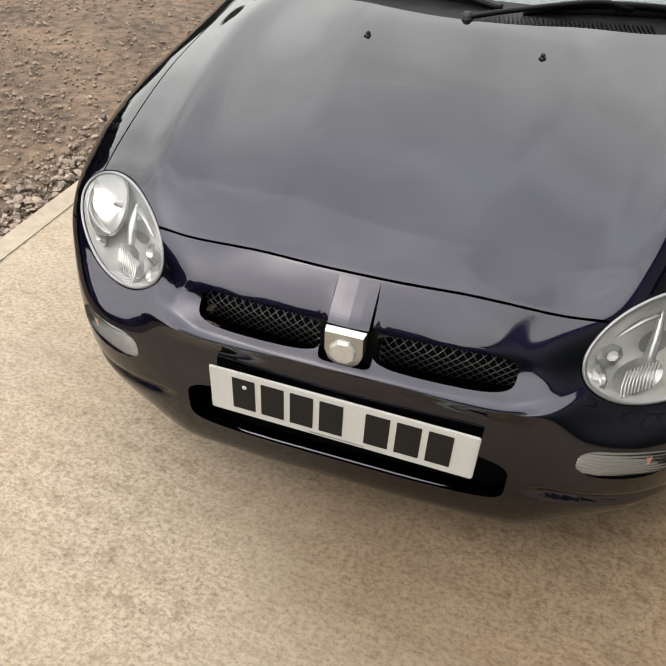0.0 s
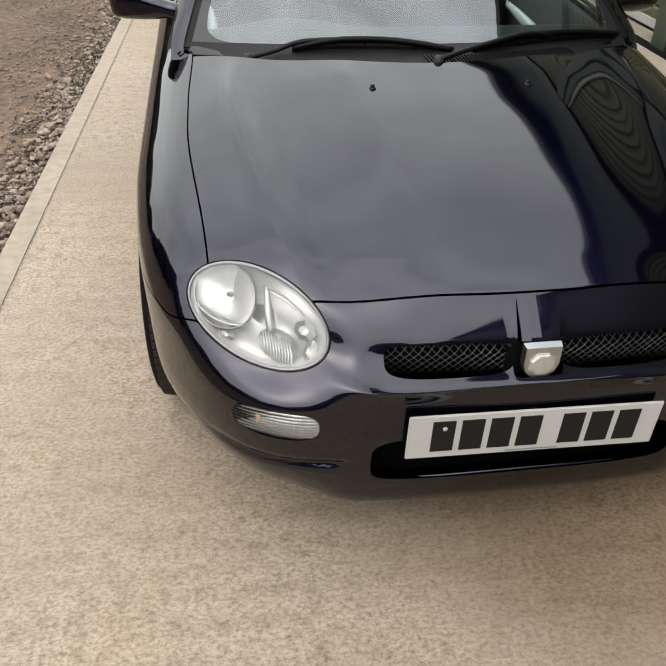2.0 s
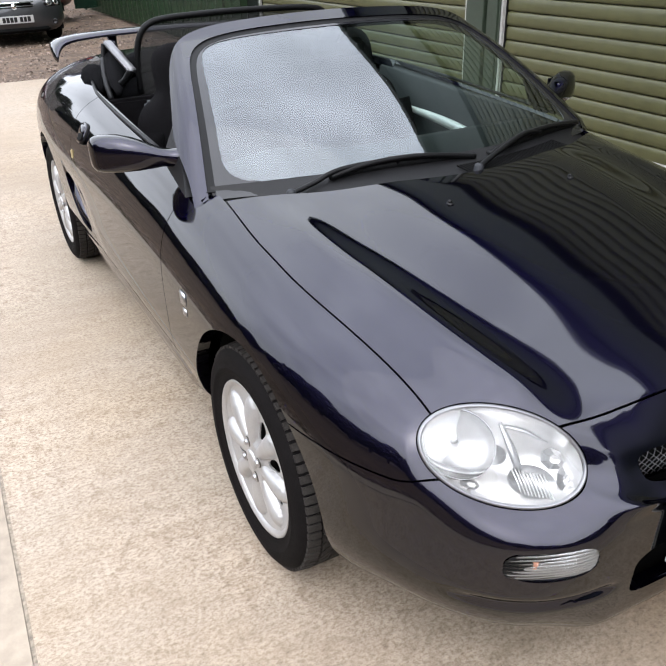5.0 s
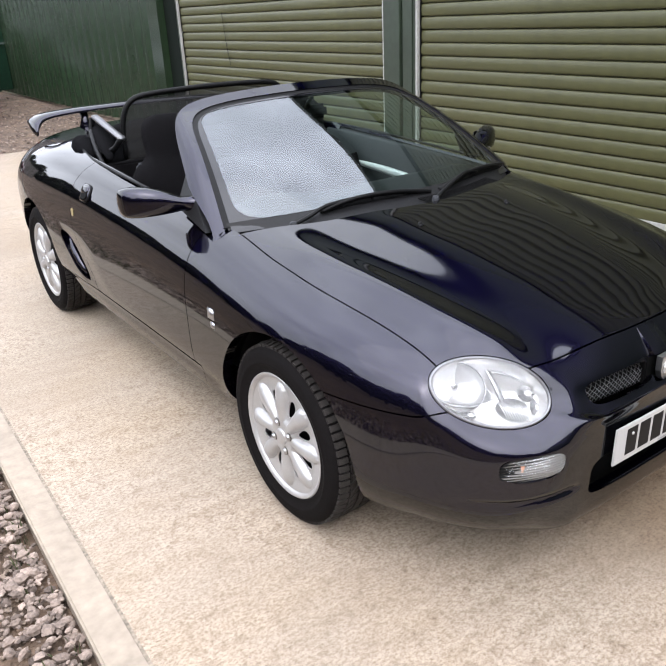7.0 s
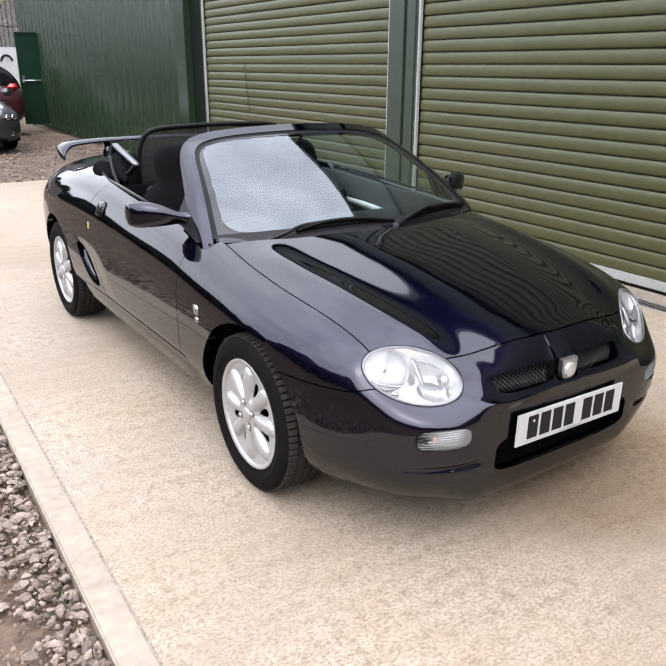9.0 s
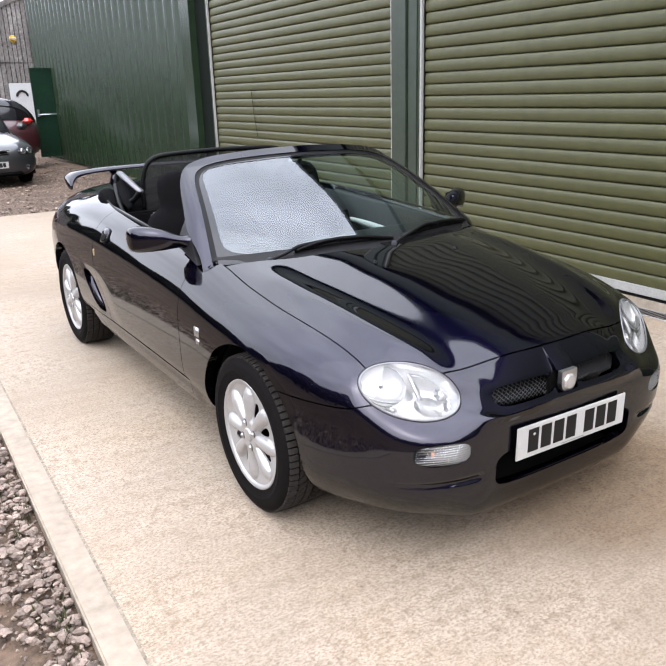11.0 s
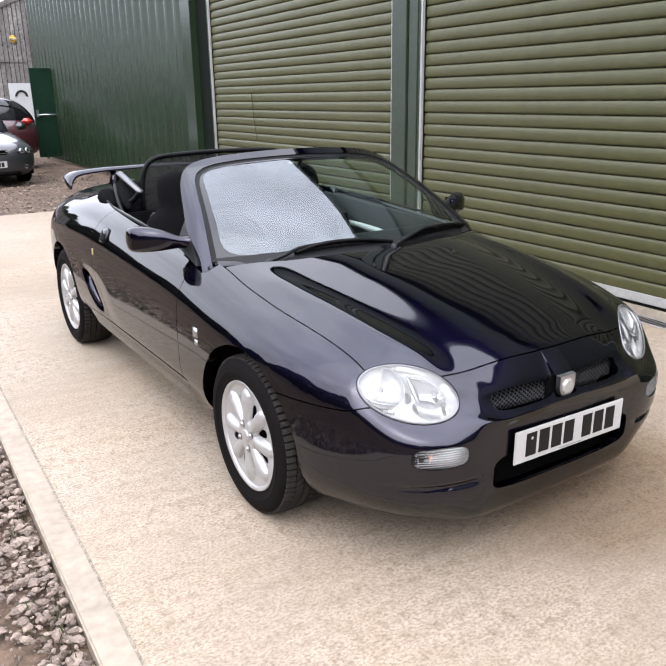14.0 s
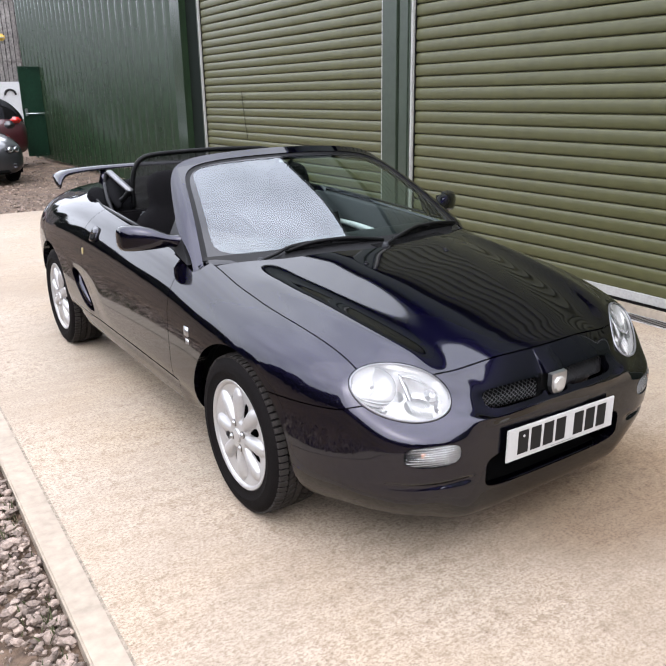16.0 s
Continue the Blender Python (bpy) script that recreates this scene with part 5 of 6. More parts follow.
def windscreen():
    ob = empty("windscreen")
    ob.parent = CAR
    big, faces = screen_sheet(116, 70, -1.20, 1.20, -0.22, 1.14)
    outside = lambda fn: (lambda v: -fn(v))
    v, f = clip(big, faces, rounded(0.985, -0.30, 0.985, 8.0))
    v, f = clip(v, f, lambda q: q[:, 7] + 0.02)
    keep = sorted({i for q in f for i in q})
    at = {i: k for k, i in enumerate(keep)}
    pane = link_mesh("pane", [v[i, :3] for i in keep], [tuple(at[i] for i in q) for q in f], GLASS, ob, True, "green-tinted laminated windscreen pane")
    pane.visible_shadow = False
    v, f = clip(big, faces, rounded(0.985, -0.30, 0.985, 8.0))
    v, f = clip(v, f, outside(rounded(0.945, 0.040, 0.968, 10.0)))
    v, f = clip(v, f, lambda q: q[:, 7] + 0.02)
    v = v.copy()
    v[:, :3] += v[:, 3:6] * 0.0015
    panel("border", v, f, FRIT, ob, 0.002, "black printed border of the glass")
    v, f = clip(big, faces, rounded(1.128, -0.9, 1.088, 9.0))
    v, f = clip(v, f, outside(rounded(1.015, -0.30, 1.015, 8.0)))
    v, f = clip(v, f, lambda q: 1.070 + 0.058 * smoothstep(0.0, 0.40, q[:, 7]) - np.abs(q[:, 6]))
    v, f = clip(v, f, lambda q: q[:, 7] - 0.03 + 0.13 * np.clip((np.abs(q[:, 6]) - 1.0) / 0.03, 0, 1))
    v = v.copy()
    v[:, :3] -= v[:, 3:6] * 0.045 * np.clip((0.05 - v[:, 7:8]) / 0.14, 0, 1) ** 1.5
    k = np.clip((np.abs(v[:, 6]) - 1.04) / 0.09, 0, 1)[:, None]
    v[:, :3] += v[:, 3:6] * (0.006 - 0.020 * k * k)
    v[:, 3:6] += k * np.sign(v[:, 6:7]) * np.array([[1.5, 0, 0]])
    v[:, 3:6] /= np.linalg.norm(v[:, 3:6], axis=1, keepdims=True)
    panel("surround", v, f, PAINT, ob, 0.032, "painted windscreen frame with raked pillars and header")
    v, f = clip(big, faces, rounded(1.02, -0.30, 1.02, 8.0))
    v, f = clip(v, f, outside(rounded(0.985, -0.30, 0.985, 8.0)))
    v, f = clip(v, f, lambda q: q[:, 7] - 0.02)
    v = v.copy()
    v[:, :3] += v[:, 3:6] * 0.002
    panel("seal", v, f, SEAL, ob, 0.02, "black rubber glazing seal")
    # interior mirror hangs from the header
    part("mirror_stem", tube([(0.0, 0.90, 1.15), (0.0, 0.935, 1.125), (0.0, 0.95, 1.105)], 0.008, 8), TRIM, ob, smooth=True)
    part("rear_view_mirror", block(-0.105, 0.105, 0.935, 0.972, 1.055, 1.115, 0.016, 3), TRIM, ob, "black interior mirror", True)


windscreen()


def cowl():
    """Black plastic panel between bonnet and glass, with a slotted vent."""
    v, f, n = [], [], 40
    for i in range(n + 1):
        x = -0.668 + 1.336 * i / n
        u = x / 0.672
        y0 = bonnet_back(x) + 0.004
        _, sy, sz = screen(u, 0.045)
        zb = float(np.interp(abs(x), [0, 0.2, 0.4, 0.55, 0.67], [0.842, 0.838, 0.828, 0.812, 0.790]))
        for t in (-0.15, 0.0, 0.35, 0.7, 1.0):
            y = y0 + (sy - y0) * t
            z = zb - 0.014 + (sz + 0.004 - zb + 0.014) * max(t, 0) ** 1.3 - (0.03 if t < 0 else 0)
            v.append((x, y, z))
    for i in range(n):
        for k in range(4):
            f.append((5 * i + k, 5 * i + k + 1, 5 * i + k + 6, 5 * i + k + 5))
    link_mesh("cowl", v, [q[::-1] for q in f], TRIM, CAR, True, "black plastic scuttle panel below the windscreen")
    slit = bpy.data.meshes.new("slit")
    b = block(-0.0015, 0.0015, -0.030, 0.030, -0.002, 0.003)
    b.to_mesh(slit)
    b.free()
    slit.materials.append(SEAL)
    for k in range(44):
        x = -0.02 + 0.0105 * k
        o = new("vent_slit", slit)
        o.parent = CAR
        o.matrix_basis = pose(x, bonnet_back(x) + 0.046, 0.8445 - 0.075 * x * x, 8, 0, 10 + 20 * x)


cowl()


def wiper(px, py, pz, pts, blade):
    ob = empty("wiper")
    ob.parent = CAR
    part("arm", tube(smooth_line([(px, py, pz + 0.012)] + pts, 6), 0.0085, 8, 0.8), SEAL, ob, "black wiper arm", True)
    v, f = lathe([(0.0005, -0.020), (0.009, -0.019), (0.013, -0.012), (0.015, 0.012)], 18)
    cap = link_mesh("pivot_cap", v, f, DASH, ob, True, "grey pivot cap")
    cap.matrix_basis = pose(px, py, pz + 0.004, 0, 90, 0)
    line = smooth_line(blade, 10)
    part("blade", tube(line, 0.0065, 6, 2.0), SEAL, ob, "rubber wiper blade", True)
    up = [Vector(p) + Vector((0, -0.010, 0.016 * math.sin(math.pi * k / (len(line) - 1)) + 0.004)) for k, p in enumerate(line)]
    part("blade_bridge", tube(up, 0.0080, 6), SEAL, ob, "black sprung bridge of the blade", True)
    for k in (len(line) // 4, len(line) // 2, 3 * len(line) // 4):
        part("claw", tube([line[k], up[k]], 0.006, 6), SEAL, ob, smooth=True)


def on_screen(u, v, h=0.012):
    x, y, z = screen(u, v)
    return (x, y - 0.45 * h, z + 0.9 * h)


wiper(0.0, 0.172, 0.842, [(0.10, 0.225, 0.866), (0.28, 0.310, 0.882), on_screen(0.56, 0.030, 0.028)], [on_screen(0.18, -0.005), on_screen(0.38, 0.025), on_screen(0.64, 0.040), on_screen(0.94, 0.035)])
wiper(-0.50, 0.318, 0.818, [on_screen(-0.63, -0.02, 0.024), on_screen(-0.52, 0.022, 0.030), on_screen(-0.30, 0.038, 0.030)], [on_screen(-0.56, 0.012), on_screen(-0.38, 0.030), on_screen(-0.14, 0.026), on_screen(0.10, 0.002)])


def washer_jet(x):
    q = BODY[np.argmin((BODY[:, 0] - x) ** 2 + (BODY[:, 1] - 0.028) ** 2 + 4 * (BODY[:, 2] < 0.5))]
    ob = empty("washer_jet")
    ob.parent = CAR
    ob.location = (x, 0.028, float(q[2]))
    part("base", block(-0.008, 0.008, -0.009, 0.009, -0.004, 0.003, 0.002), TRIM, ob, smooth=True)
    part("nozzle", block(-0.005, 0.005, -0.004, 0.007, 0.003, 0.009, 0.002), TRIM, ob, smooth=True)


washer_jet(-0.203)
washer_jet(0.199)


def door_mirror(s):
    """An aerodynamic door mirror on a short foot."""
    ob = empty("door_mirror")
    ob.parent = CAR
    # a pod that swells outwards from a slim neck and sweeps back
    n, v = 28, []
    for x, y, z, d, h in ((0.668, 0.655, 0.874, 0.052, 0.040), (0.688, 0.662, 0.877, 0.038, 0.029), (0.712, 0.672, 0.881, 0.034, 0.025), (0.735, 0.682, 0.885, 0.038, 0.027),
                          (0.762, 0.694, 0.890, 0.047, 0.036), (0.795, 0.710, 0.895, 0.054, 0.045), (0.830, 0.728, 0.898, 0.056, 0.051), (0.862, 0.746, 0.898, 0.054, 0.053),
                          (0.886, 0.760, 0.897, 0.049, 0.051), (0.900, 0.768, 0.896, 0.041, 0.046), (0.907, 0.773, 0.895, 0.029, 0.035), (0.909, 0.775, 0.895, 0.010, 0.014)):
        for k in range(n):
            a = 2 * math.pi * k / n
            c, q = math.cos(a), math.sin(a)
            back = 0.80 if c > 0 else 1.0
            v.append((s * x, y + d * back * abs(c) ** 0.75 * (1 if c > 0 else -1), z + h * abs(q) ** 0.75 * (1 if q > 0 else -1)))
    f = [(n * i + k, n * i + (k + 1) % n, n * i + n + (k + 1) % n, n * i + n + k) for i in range(11) for k in range(n)] + [tuple(11 * n + k for k in range(n))]
    link_mesh("housing", v, f if s > 0 else [q[::-1] for q in f], PAINT, ob, True, "painted mirror housing on a slim neck")
    bm = bmesh.new()
    tri = [(s * 0.730, 0.500, 0.812), (s * 0.712, 0.745, 0.858), (s * 0.652, 0.745, 0.985)]
    a = [bm.verts.new(p) for p in tri]
    b = [bm.verts.new((p[0] - s * 0.02, p[1], p[2])) for p in tri]
    bm.faces.new(a)
    bm.faces.new(b[::-1])
    for i in range(3):
        bm.faces.new((a[i], b[i], b[(i + 1) % 3], a[(i + 1) % 3]))
    bmesh.ops.recalc_face_normals(bm, faces=bm.faces[:])
    part("sail_panel", bm, TRIM, ob, "black triangular corner panel")
    g = block(-0.002, 0.002, -0.045, 0.045, -0.030, 0.030, 0.001)
    bmesh.ops.transform(g, matrix=pose(s * 0.835, 0.778, 0.898, 0, 0, 90 + 22 * s), verts=g.verts[:])
    part("mirror_glass", g, CHROME, ob, "mirror glass")


door_mirror(-1)
door_mirror(1)


def flank(y, z, s=-1):
    """The skin of the flank at a place along and up."""
    q = BODY[(BODY[:, 0] * s > 0.4)]
    k = np.argmin((q[:, 1] - y) ** 2 + (q[:, 2] - z) ** 2)
    return float(q[k, 0])


def dome(s, a, b, base, rise, dy=0.0, dz=0.0):
    """A low round-cornered cap that faces outwards from the flank."""
    bm = bmesh.new()
    rings = []
    for k, u in ((0, 1.0), (1, 1.0), (2, 0.86), (3, 0.55)):
        x = -0.006 if k == 0 else base + rise * (1 - u ** 2.5)
        ring = []
        for i in range(24):
            c, d = math.cos(i * math.tau / 24), math.sin(i * math.tau / 24)
            q = (abs(c) ** 3 + abs(d) ** 3) ** (-1 / 3)
            ring.append(bm.verts.new((s * x, dy + a * u * c * q, dz + b * u * d * q)))
        rings.append(ring)
    for lo, hi in zip(rings, rings[1:]):
        for i in range(24):
            bm.faces.new((lo[i], lo[(i + 1) % 24], hi[(i + 1) % 24], hi[i]))
    bm.faces.new(rings[-1])
    bmesh.ops.recalc_face_normals(bm, faces=bm.faces[:])
    return bm


def side_details(s):
    # the handle: a round-cornered plate, a finger recess painted as near-black shade, a domed flap
    x = flank(1.52, 0.796, s)
    lean = math.degrees(math.atan2(abs(flank(1.52, 0.760, s)) - abs(flank(1.52, 0.832, s)), 0.072))
    ob = empty("door_handle")
    ob.parent = CAR
    ob.matrix_basis = pose(x, 1.520, 0.796, 0, -lean * s, 0)
    part("surround", dome(s, 0.050, 0.041, 0.0020, 0.0035), SEAL, ob, "thin dark joint round the handle", True)
    part("plate", dome(s, 0.047, 0.038, 0.0035, 0.0040), PAINT, ob, smooth=True)
    # No hollow here: a near-black cap paints the recess's shade.
    part("recess", dome(s, 0.030, 0.017, 0.0085, 0.0010, -0.012, -0.013), GAP, ob, "near-black cap painted as the finger recess's shade", True)
    part("flap", dome(s, 0.036, 0.017, 0.0080, 0.0060, 0.0, 0.012), PAINT, ob, smooth=True)
    x = flank(1.64, 0.690, s)
    part("side_repeater", block(x - 0.006, x + 0.006, 1.66, 1.672, 0.672, 0.708, 0.003), material("amber_repeater", (0.42, 0.34, 0.18), 0.3), CAR, "small amber side repeater")
    x = flank(0.378, 0.579, s)
    part("wing_badge", block(x - 0.003, x + 0.003, 0.334, 0.376, 0.572, 0.611, 0.0025, 2), SATIN, CAR, "small silver wing badge", True)
    part("wing_badge", block(x - 0.003, x + 0.003, 0.334, 0.364, 0.542, 0.564, 0.002, 2), SATIN, CAR, "small silver wing badge", True)
    # the scoop's inside and its blade
    v = []
    for i in range(9):
        b = -1 + 2 * i / 8
        z = SCOOP_Z + 0.104 * b
        yc = SCOOP_Y + (z - SCOOP_Z) * SCOOP_LEAN
        xx = abs(flank(yc, z, s))
        v += [(s * (xx - 0.012), yc - 0.095, z), (s * (xx - 0.070), yc - 0.01, z), (s * (xx - 0.070), yc + 0.11, z)]
    f = [(3 * i + k, 3 * i + k + 1, 3 * i + k + 4, 3 * i + k + 3) for i in range(8) for k in range(2)]
    link_mesh("scoop_inside", v, f, TRIM, CAR, True, "dark inside of the side air scoop")
    pts = []
    for i in range(7):
        z = SCOOP_Z - 0.085 + 0.150 * i / 6
        yc = SCOOP_Y + 0.036 + (z - SCOOP_Z) * SCOOP_LEAN
        pts.append((s * (abs(flank(yc, z, s)) - 0.022), yc + 0.002, z))
    part("scoop_blade", tube(pts, [0.008, 0.016, 0.020, 0.020, 0.019, 0.015, 0.007], 10), PAINT, CAR, smooth=True)


side_details(-1)
side_details(1)


def spoiler():
    """A raised rear wing, its ends curving down to the boot."""
    half = [(-0.655, 2.725, 0.925), (-0.622, 2.740, 0.968), (-0.560, 2.755, 0.992), (-0.40, 2.765, 1.004), (-0.20, 2.770, 1.008), (0, 2.772, 1.010)]
    line = smooth_line(half + [(-x, y, z) for x, y, z in half[-2::-1]], 8)
    bm = bmesh.new()
    rings = []
    for k, p in enumerate(line):
        t = k / (len(line) - 1)
        e = abs(2 * t - 1)
        c = (0.115 + 0.10 * e ** 4) * (0.2 + 0.8 * math.sqrt(max(0.0, 1 - max(0.0, (e - 0.90) / 0.10) ** 2)))
        prof = [(-0.5, 0.0), (-0.42, 0.17), (-0.1, 0.22), (0.3, 0.16), (0.5, 0.05), (0.3, 0.0), (0, -0.04), (-0.4, -0.06)]
        pitch = 0.10 + 0.28 * e ** 4
        rings.append([bm.verts.new((p[0], p[1] + c * a, p[2] + c * b * 0.7 + c * a * pitch)) for a, b in prof])
    for a, b in zip(rings, rings[1:]):
        for i in range(8):
            bm.faces.new((a[i], a[(i + 1) % 8], b[(i + 1) % 8], b[i]))
    bm.faces.new(rings[0])
    bm.faces.new(rings[-1])
    bmesh.ops.recalc_face_normals(bm, faces=bm.faces[:])
    part("rear_spoiler", bm, PAINT, CAR, "raised rear spoiler with down-curved ends", True)
    for s in (-1, 1):
        part("spoiler_leg", tube([(s * 0.36, 2.72, 0.90), (s * 0.34, 2.75, 0.965), (s * 0.34, 2.765, 1.0)], [0.035, 0.020, 0.028], 8, 0.6), PAINT, CAR, smooth=True)


spoiler()


# ---- interior
PALEMETAL = material("satin_silver_plastic", (0.5146, 0.5229, 0.5312), 0.4, 0.3)


def tub():
    part("floor_pan", block(-0.64, 0.64, 0.30, 2.15, 0.20, 0.26), CLOTH, CAR, "dark carpeted floor")
    part("bulkhead", block(-0.64, 0.64, 1.72, 1.78, 0.24, 0.86, 0.01), CLOTH, CAR, "dark carpeted rear bulkhead")
    part("hood_well", block(-0.64, 0.64, 1.78, 2.22, 0.70, 0.78, 0.01), HOOD, CAR, "dark hood well")
    part("engine_cover", block(-0.60, 0.60, 2.10, 2.14, 0.60, 0.93, 0.01), DASH, CAR, "dark rear wall of the hood well")
    part("console", block(-0.11, 0.11, 0.55, 1.72, 0.24, 0.50, 0.03, 3), DASH, CAR, "grey centre console", True)
    for s in (-1, 1):
        v, f = [], []
        for i in range(13):
            y = 0.46 + 1.26 * i / 12
            top = 0.815 + 0.07 * (i / 12)
            for x, z in ((0.70, top - 0.005), (0.675, top + 0.006), (0.648, top - 0.010), (0.640, 0.68), (0.60, 0.60), (0.62, 0.45), (0.63, 0.25)):
                v.append((s * x, y, z))
        f = [(7 * i + k, 7 * i + k + 1, 7 * i + k + 8, 7 * i + k + 7) for i in range(12) for k in range(6)]
        link_mesh("door_card", v, f, DASH, CAR, True, "dark grey inner door trim")
        part("door_pull", tube(smooth_line([(s * 0.622, 0.88, 0.685), (s * 0.606, 1.00, 0.710), (s * 0.606, 1.20, 0.728), (s * 0.624, 1.50, 0.735)], 6), [0.009 + 0.011 * math.sin(math.pi * min(1.0, (k + 2) / 20)) for k in range(19)], 10, 1.0), PALEMETAL, CAR, "curved silver door pull", True)
        v, f = lathe([(0.0005, 0.0), (0.035, 0.0), (0.04, -0.004), (0.045, 0.0)], 24)
        sp = link_mesh("door_speaker", v, f, SEAL, CAR, True, "round door speaker")
        sp.matrix_basis = pose(s * 0.622, 1.09, 0.650, 0, 0, 0 if s > 0 else 180)
        part("belt_rail", tube(smooth_line([(s * 0.685, 0.60, 0.842), (s * 0.690, 1.0, 0.868), (s * 0.690, 1.4, 0.890), (s * 0.670, 1.75, 0.906), (s * 0.60, 2.05, 0.925), (s * 0.45, 2.19, 0.935), (s * 0.2, 2.215, 0.94), (0, 2.22, 0.94)], 6), 0.007, 8, 0.9), SEAL, CAR, "black waist rail round the cockpit", True)
    # dashboard
    v, f, n = [], [], 26
    for i in range(n + 1):
        x = -0.64 + 1.28 * i / n
        hump = 0.035 * math.exp(-((x + 0.36) / 0.17) ** 2)
        for y, z in ((0.36 + 0.16 * (x / 0.64) ** 2, 0.80), (0.50, 0.815 + hump * 0.3), (0.66, 0.818 + hump), (0.735, 0.805 + hump), (0.76, 0.77 + hump * 0.6), (0.735, 0.70), (0.72, 0.55)):
            v.append((x, y, z))
    f = [(7 * i + k, 7 * i + k + 1, 7 * i + k + 8, 7 * i + k + 7) for i in range(n) for k in range(6)]
    link_mesh("dashboard", v, [q[::-1] for q in f], DASH, CAR, True, "dark grey dashboard with a raised binnacle")


tub()


def steering_wheel():
    ob = empty("steering_wheel")
    ob.parent = CAR
    ob.matrix_basis = pose(-0.36, 0.905, 0.775, 62, 0, 0)
    pts = [(0.182 * math.cos(a), 0.182 * math.sin(a), 0) for a in [2 * math.pi * k / 40 for k in range(41)]]
    part("rim", tube(pts, 0.015, 10, caps=False), TRIM, ob, "black leather-rimmed wheel", True)
    part("boss", block(-0.075, 0.075, -0.065, 0.055, -0.03, 0.015, 0.02, 3), TRIM, ob, smooth=True)
    for a in (200, 340, 270):
        c, q = math.cos(radians(a)), math.sin(radians(a))
        part("spoke", tube([(0.05 * c, 0.05 * q, 0), (0.178 * c, 0.178 * q, 0)], 0.016, 8, 0.5), TRIM, ob, smooth=True)
    part("column", tube([(0, 0, -0.02), (0, 0, -0.22)], 0.035, 12), TRIM, ob, smooth=True)


steering_wheel()


def seat(x):
    """A high-backed sports seat with an integral headrest."""
    ob = empty("seat")
    ob.parent = CAR
    ob.location = (x, 0, 0)
    part("cushion", block(-0.23, 0.23, 0.92, 1.42, 0.30, 0.46, 0.05, 4), CLOTH, ob, "charcoal cloth cushion", True)
    v, f, n = [], [], 16
    stations = [(0.40, 0.225, 0.075), (0.55, 0.235, 0.085), (0.70, 0.238, 0.082), (0.80, 0.232, 0.074), (0.855, 0.205, 0.064), (0.885, 0.150, 0.054), (0.91, 0.122, 0.050), (0.97, 0.130, 0.056), (1.03, 0.124, 0.054), (1.065, 0.095, 0.042), (1.078, 0.04, 0.016)]
    for z, w, d in stations:
        yc = 1.38 + (z - 0.40) * 0.28
        for j in range(n):
            a = 2 * math.pi * j / n
            c, q = math.cos(a), math.sin(a)
            v.append((w * abs(c) ** 0.6 * (1 if c > 0 else -1), yc + d * abs(q) ** 0.7 * (1 if q > 0 else -1), z))
    f = [(i * n + j, i * n + (j + 1) % n, (i + 1) * n + (j + 1) % n, (i + 1) * n + j) for i in range(len(stations) - 1) for j in range(n)]
    f.append(tuple((len(stations) - 1) * n + j for j in range(n)))
    b = link_mesh("backrest", v, f, CLOTH, ob, True, "charcoal cloth backrest with built-in headrest")
    sub = b.modifiers.new("soft", "SUBSURF")
    sub.levels = sub.render_levels = 1
    for s in (-1, 1):
        part("bolster", tube(smooth_line([(s * 0.20, 1.34, 0.44), (s * 0.215, 1.37, 0.60), (s * 0.20, 1.42, 0.78)], 5), 0.05, 10), CLOTH, ob, smooth=True)


seat(-0.36)
seat(0.36)


def wind_blocker():
    """A dark mesh screen in a rounded black bar behind the seats."""
    ob = empty("wind_blocker")
    ob.parent = CAR
    half = [(-0.465, 1.84, 0.86), (-0.462, 1.84, 0.98), (-0.445, 1.83, 1.07), (-0.405, 1.82, 1.122), (-0.33, 1.815, 1.142), (-0.15, 1.81, 1.150), (0, 1.81, 1.152)]
    line = smooth_line(half + [(-x, y, z) for x, y, z in half[-2::-1]], 6)
    part("frame_bar", tube(line, 0.013, 10), SEAL, ob, "black tubular frame", True)
    net = material("black_mesh_net", (0.0083, 0.0083, 0.0083), 0.9)
    n, l = net.node_tree.nodes, net.node_tree.links
    p, t, mx = n["Principled BSDF"], n.new("ShaderNodeBsdfTransparent"), n.new("ShaderNodeMixShader")
    mx.inputs[0].default_value = 0.80
    l.new(t.outputs[0], mx.inputs[1])
    l.new(p.outputs[0], mx.inputs[2])
    l.new(mx.outputs[0], n["Material Output"].inputs["Surface"])
    v = [tuple(q) for q in line] + [(q[0], q[1], 0.84) for q in line]
    m = len(line)
    link_mesh("net", v, [(i, i + 1, m + i + 1, m + i) for i in range(m - 1)], net, ob, False, "fine black net")


wind_blocker()


RAILGREY = material("dull_aluminium", (0.166, 0.166, 0.1743), 0.45, 0.6, vary=0.1, scale=40)


